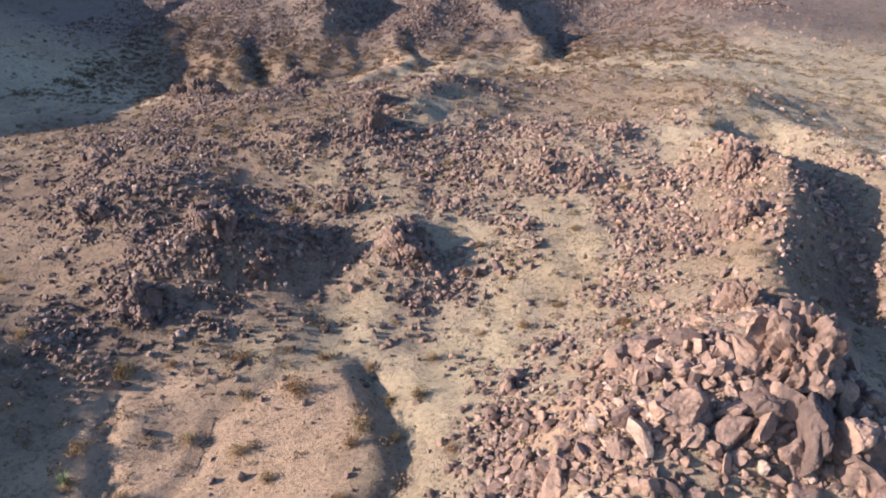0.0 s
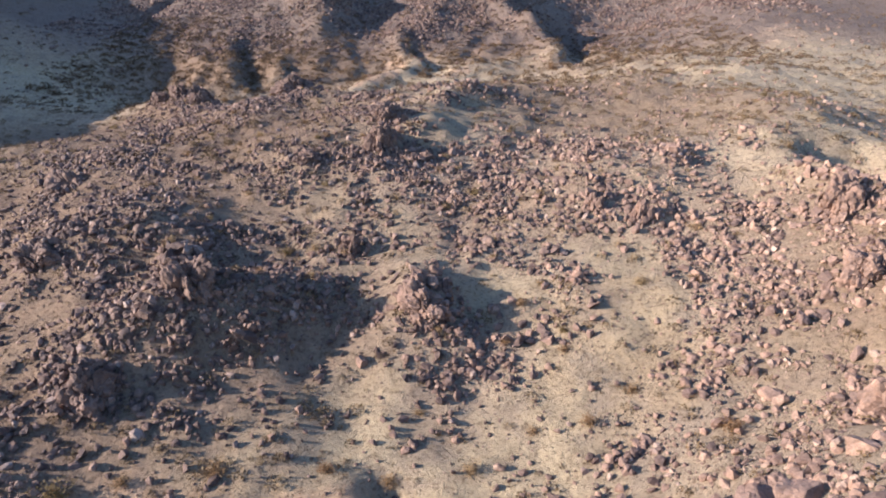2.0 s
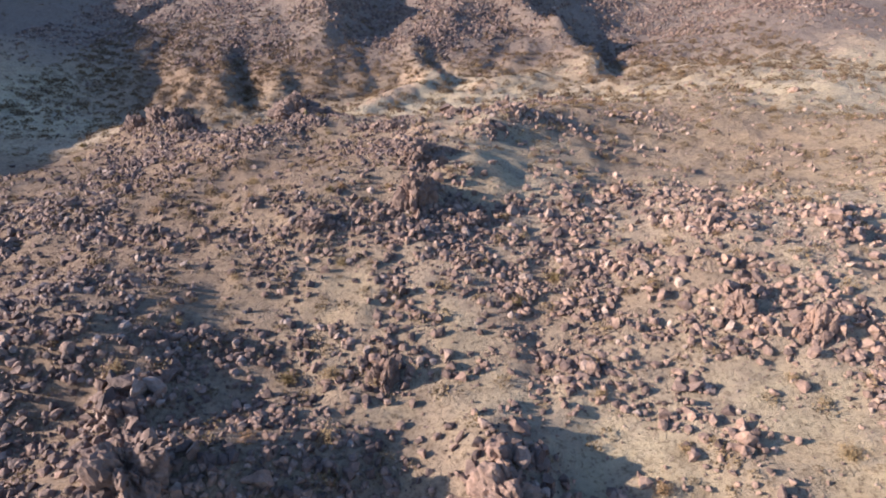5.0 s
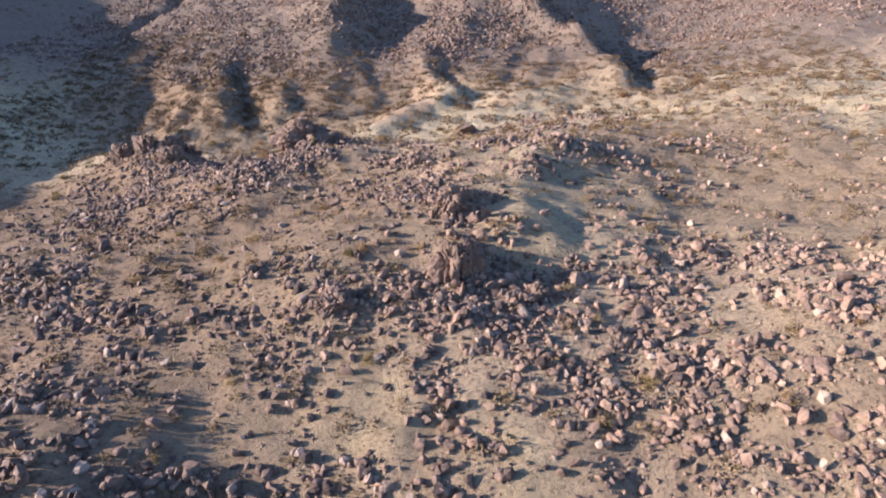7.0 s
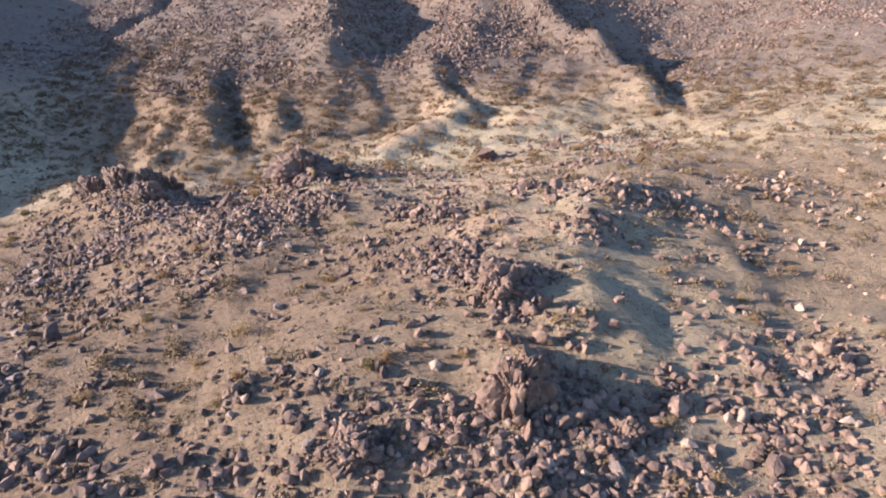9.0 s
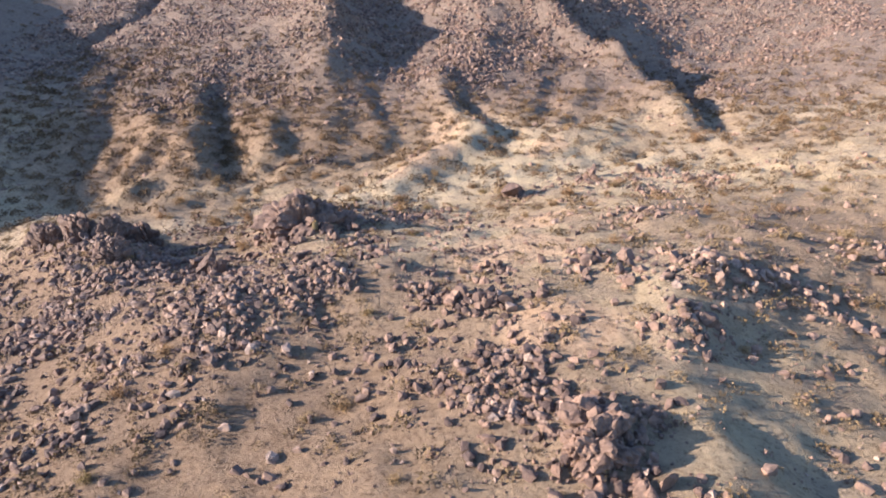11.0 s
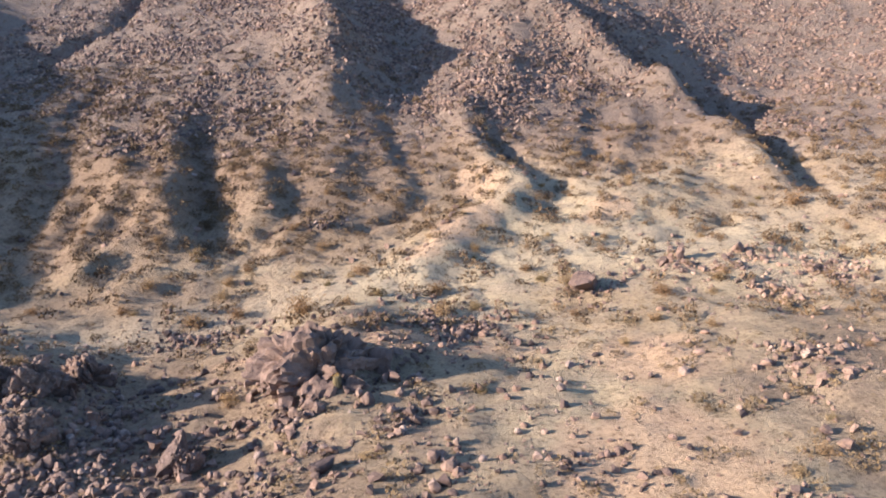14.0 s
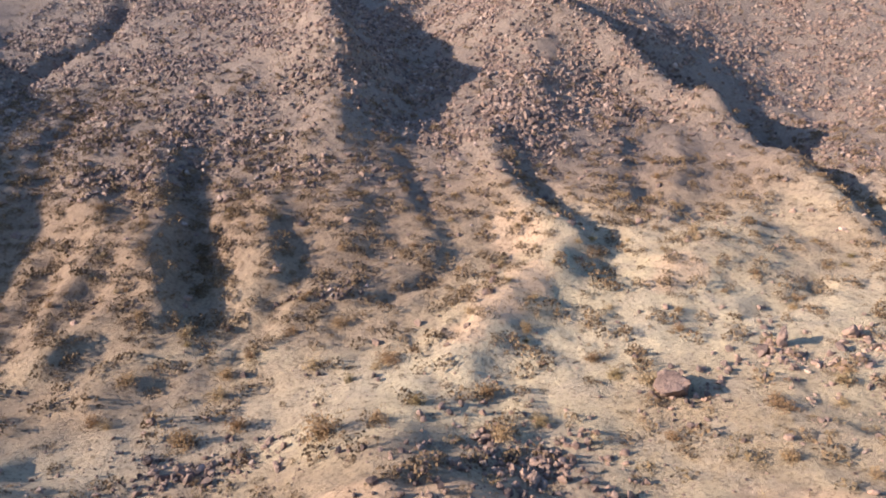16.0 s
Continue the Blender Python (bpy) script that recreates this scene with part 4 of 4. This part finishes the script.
VALLEY_SHRUBS = [
    (-30.4, 138.4, 2.2),
    (-36.9, 136.1, 2.0),
    (-43.8, 137.3, 2.1),
    (-37.0, 138.4, 2.0),
    (-24.6, 138.4, 2.5),
    (-28.4, 128.6, 3.3),
    (-37.9, 130.7, 2.5),
    (-34.7, 132.3, 2.1),
    (-44.4, 132.8, 1.8),
    (-29.0, 143.6, 1.9),
    (-18.1, 142.6, 1.6),
    (-13.8, 140.5, 1.5),
    (-8.5, 134.5, 1.9),
    (-6.5, 133.2, 2.1),
    (-17.8, 133.3, 2.4),
    (-17.5, 127.5, 2.1),
    (-32.6, 142.7, 1.4),
    (-22.7, 131.8, 1.5),
    (-14.7, 129.4, 1.6),
    (-0.1, 128.3, 2.2),
    (6.5, 132.2, 1.8),
    (-1.7, 140.0, 1.6),
    (9.4, 143.4, 1.6),
    (-41.1, 142.6, 1.7),
    (-45.2, 144.1, 1.8),
    (-7.3, 127.0, 1.3),
    (-2.7, 123.0, 1.8),
]
SLOPE_SHRUBS = [
    (-15.2, 78.4, 1.2),
    (-10.7, 79.3, 1.1),
    (-5.9, 81.3, 1.1),
    (-18.6, 89.4, 1.2),
    (-16.0, 83.7, 0.9),
    (-1.9, 75.5, 1.4),
    (9.6, 91.7, 1.4),
    (9.3, 82.0, 1.2),
    (-4.8, 81.5, 0.9),
    (-9.3, 83.2, 0.9),
    (-21.5, 78.7, 1.1),
    (-29.1, 78.8, 1.4),
    (-24.2, 80.8, 1.1),
    (11.4, 90.8, 1.3),
    (5.8, 85.7, 1.1),
    (-6.5, 78.1, 0.9),
    (-30.4, 115.2, 1.8),
    (-18.1, 96.4, 1.1),
    (20.6, 147.4, 3.9),
    (34.5, 152.2, 3.9),
    (14.3, 114.4, 1.8),
    (-28.5, 94.1, 1.3),
]
SADDLE_SHRUBS = [
    (-15.0, 60.2, 1.6),
    (-12.7, 60.2, 1.5),
    (-23.9, 59.3, 1.9),
    (0.7, 67.4, 1.8),
    (11.8, 53.0, 1.0),
    (5.8, 49.5, 1.1),
    (15.7, 53.1, 1.4),
    (-1.9, 65.3, 1.4),
    (-10.1, 59.6, 1.8),
    (6.2, 65.1, 1.2),
    (17.6, 58.6, 1.3),
    (-19.1, 50.7, 1.9),
    (-15.4, 53.7, 1.1),
    (4.9, 54.3, 1.1),
    (11.4, 57.8, 1.1),
    (-2.6, 49.7, 1.2),
    (3.3, 52.3, 1.4),
    (-13.2, 69.8, 1.3),
    (-20.1, 68.8, 1.1),
    (-9.1, 65.5, 1.2),
]
PLACED = NEAR_SHRUBS + VALLEY_SHRUBS + SLOPE_SHRUBS + SADDLE_SHRUBS
KINDS = [shrub("desert_shrub", 61, 80, 5, DRY, "dry orange-brown desert shrub on bare soil"),
         shrub("desert_shrub", 62, 84, 6, GREEN, "olive desert shrub with thin twigs on bare soil"),
         shrub("desert_shrub", 63, 72, 6, DRY, "dry orange-brown desert shrub on bare soil"),
         shrub("desert_shrub", 64, 80, 5, DRY, "pale straw-coloured desert shrub on bare soil")]
px_, py_ = sample(2600, -58, 42, 40, 176, lambda x, y: plantiness(x, y) * (0.5 + np.exp(-0.5 * ((y - 148) / 16) ** 2)))
many = min(190, len(px_))
stand = PLACED + list(zip(px_[:many], py_[:many], rng.uniform(0.8, 1.7, many)))
for k, (x0, y0, wide) in enumerate(stand):
    m = Matrix.LocRotScale((x0, y0, float(rest(x0, y0)) - 0.03), Euler((0, 0, rng.uniform(0, 6.28))), None)
    kind = KINDS[(0, 3, 1, 2, 0, 3, 2)[int(rng.integers(7))]]
    if k < len(KINDS):
        kind = made = KINDS[k]
        made.matrix_world = m
    else:
        made = copy_thing(kind, m)
    made.scale = (wide * rng.uniform(1.0, 1.25), wide * rng.uniform(0.9, 1.1), wide * rng.uniform(0.65, 0.9))

# small tufts past counting on the knolls, low bushes past counting in the valley
def scatter_plants(name, label, x, y, size, forms, mat):
    vs, fs, off = [], [], 0
    for x0, y0, z0, g in zip(x, y, rest(x, y), size):
        v, f = forms[int(rng.integers(len(forms)))]
        c, s = math.cos(x0 * 7), math.sin(x0 * 7)
        vs.append(np.stack([v[:, 0] * c - v[:, 1] * s, v[:, 0] * s + v[:, 1] * c, v[:, 2]], -1) * g + (x0, y0, z0 - 0.02))
        fs.append(f + off)
        off += len(v)
    return tagged(new(name, fast_mesh(name, np.concatenate(vs), np.concatenate(fs), mat)), label, "tufts", kind="stuff")


def clump_arrays(seed, blades, broad=1.0):
    """A low dense bush one metre across: many short blades over an uneven dome."""
    r = np.random.default_rng(seed)
    v, f = [], []
    for k in range(blades):
        az, far = r.uniform(0, 6.283), math.sqrt(r.random()) * 0.48
        far *= 1 + 0.22 * math.sin(2 * az + seed) + 0.12 * math.sin(5 * az + 2 * seed)
        at = np.array([math.cos(az) * far, math.sin(az) * far, r.uniform(0.1, 1.0) * 0.9 * math.sqrt(max(0.02, 0.28 - far * far))])
        d = np.array([math.cos(az) * far, math.sin(az) * far, 0.3]) + r.normal(0, 0.3, 3)
        d = d / np.linalg.norm(d) * r.uniform(0.09, 0.16) * broad
        e = np.cross(d, r.normal(size=3))
        e = e / (np.linalg.norm(e) + 1e-6) * r.uniform(0.05, 0.10) * broad
        b = len(v)
        v += [at - e, at + e, at + d]
        f += [(b, b + 1, b + 2)]
    return np.array(v), np.array(f)


tx, ty = sample(42000, -70, 70, 16, 128, lambda x, y: 0.05 + 0.75 * plantiness(x, y) + 0.10 * np.exp(-0.5 * ((x + 30) / 12) ** 2 - 0.5 * ((y - 84) / 18) ** 2) + 0.12 * np.exp(-0.5 * ((x - 7) / 7) ** 2 - 0.5 * ((y - 93) / 9) ** 2))
scatter_plants("dry_tufts", "small dry olive-brown tufts scattered over the soil", tx, ty, 0.28 + 0.95 * rng.random(len(tx)) ** 2.4, [clump_arrays(90 + k, 44, 1.0) for k in range(8)], TUFT)
tx, ty = sample(27000, -84, 70, 122, 200, lambda x, y: (0.30 + 0.30 * plantiness(x, y)) * (1 + 0.9 / (1 + np.exp((x + 27) / 3)) / (1 + np.exp(-(y - 142) / 3))) * np.where((y > 182) & (x < 2) & (x > -60), 0.4, 1.0) * np.where(y < 137, 0.6, 1.0))
scatter_plants("low_bushes", "low brown bushes scattered over the valley and the spurs", tx, ty, 0.35 + 1.5 * rng.random(len(tx)) ** 2.4, [clump_arrays(140 + k, 56, 0.95) for k in range(8)], BUSH)
tx, ty = sample(42000, -150, 150, 110, 300, lambda x, y: 0.35 * (((x < -70) | (x > 60) | (y > 195)) * 1.0))
scatter_plants("far_bushes", "low brown bushes on the far slopes", tx, ty, 0.3 + 1.3 * rng.random(len(tx)) ** 2.2, [clump_arrays(160 + k, 20, 1.3) for k in range(6)], BUSH)


# two barrel cacti beside the dark formation, and a pale yucca
def cactus(x, y, tall):
    top = new("barrel_cactus")
    top.location = (x, y, float(rest(x, y)))
    ribs, rings = 12, 8
    bm = bmesh.new()
    loops = []
    for r in range(rings + 1):
        t = r / rings
        rad = tall * 0.26 * (0.85 + 0.5 * t - 0.62 * t ** 3)
        loops.append([bm.verts.new((rad * (1 + 0.12 * (k % 2)) * math.cos(k * math.pi / ribs), rad * (1 + 0.12 * (k % 2)) * math.sin(k * math.pi / ribs), tall * t)) for k in range(2 * ribs)])
    for a, b in zip(loops, loops[1:]):
        for k in range(2 * ribs):
            bm.faces.new((a[k], a[(k + 1) % (2 * ribs)], b[(k + 1) % (2 * ribs)], b[k]))
    bm.faces.new(loops[-1])
    me = bpy.data.meshes.new("trunk")
    bm.to_mesh(me)
    bm.free()
    me.materials.append(CACTUS)
    new("trunk", me).parent = top
    _, _, v, f = shrub_arrays(200, 26, 4, 1.0)
    crown = new("crown", fast_mesh("crown", v * (tall * 0.75) + (0, 0, tall * 0.82), f, SPINES))
    crown.parent = top
    return tagged(top, "small barrel cactus with a yellow-orange crown of spines", "cactus", "barrel cacti")


def yucca(x, y, size):
    top = new("yucca")
    top.location = (x, y, float(rest(x, y)))
    r = np.random.default_rng(5)
    v, f = [], []
    for k in range(70):
        az, el, ln = r.uniform(0, 6.283), r.uniform(0.1, 1.5), size * r.uniform(0.6, 1.0)
        d = np.array([math.cos(az) * math.cos(el), math.sin(az) * math.cos(el), math.sin(el)]) * ln
        s = np.array([-math.sin(az), math.cos(az), 0]) * 0.03
        o = np.array([0, 0, 0.25 * size])
        b = len(v)
        v += [o + s, o - s, o + d * 0.6 - s, o + d, o + d * 0.6 + s]
        f += [(b, b + 1, b + 2), (b, b + 2, b + 4), (b + 4, b + 2, b + 3)]
    new("leaf_rosette", fast_mesh("leaf_rosette", v, f, GREEN_LEAF)).parent = top
    return tagged(top, "pale green yucca with stiff leaves on sandy soil", "yucca")

cactus(-23.8, 113.4, 0.8)
cactus(-22.8, 113.7, 0.55)
yucca(-22.2, 28.4, 0.8)
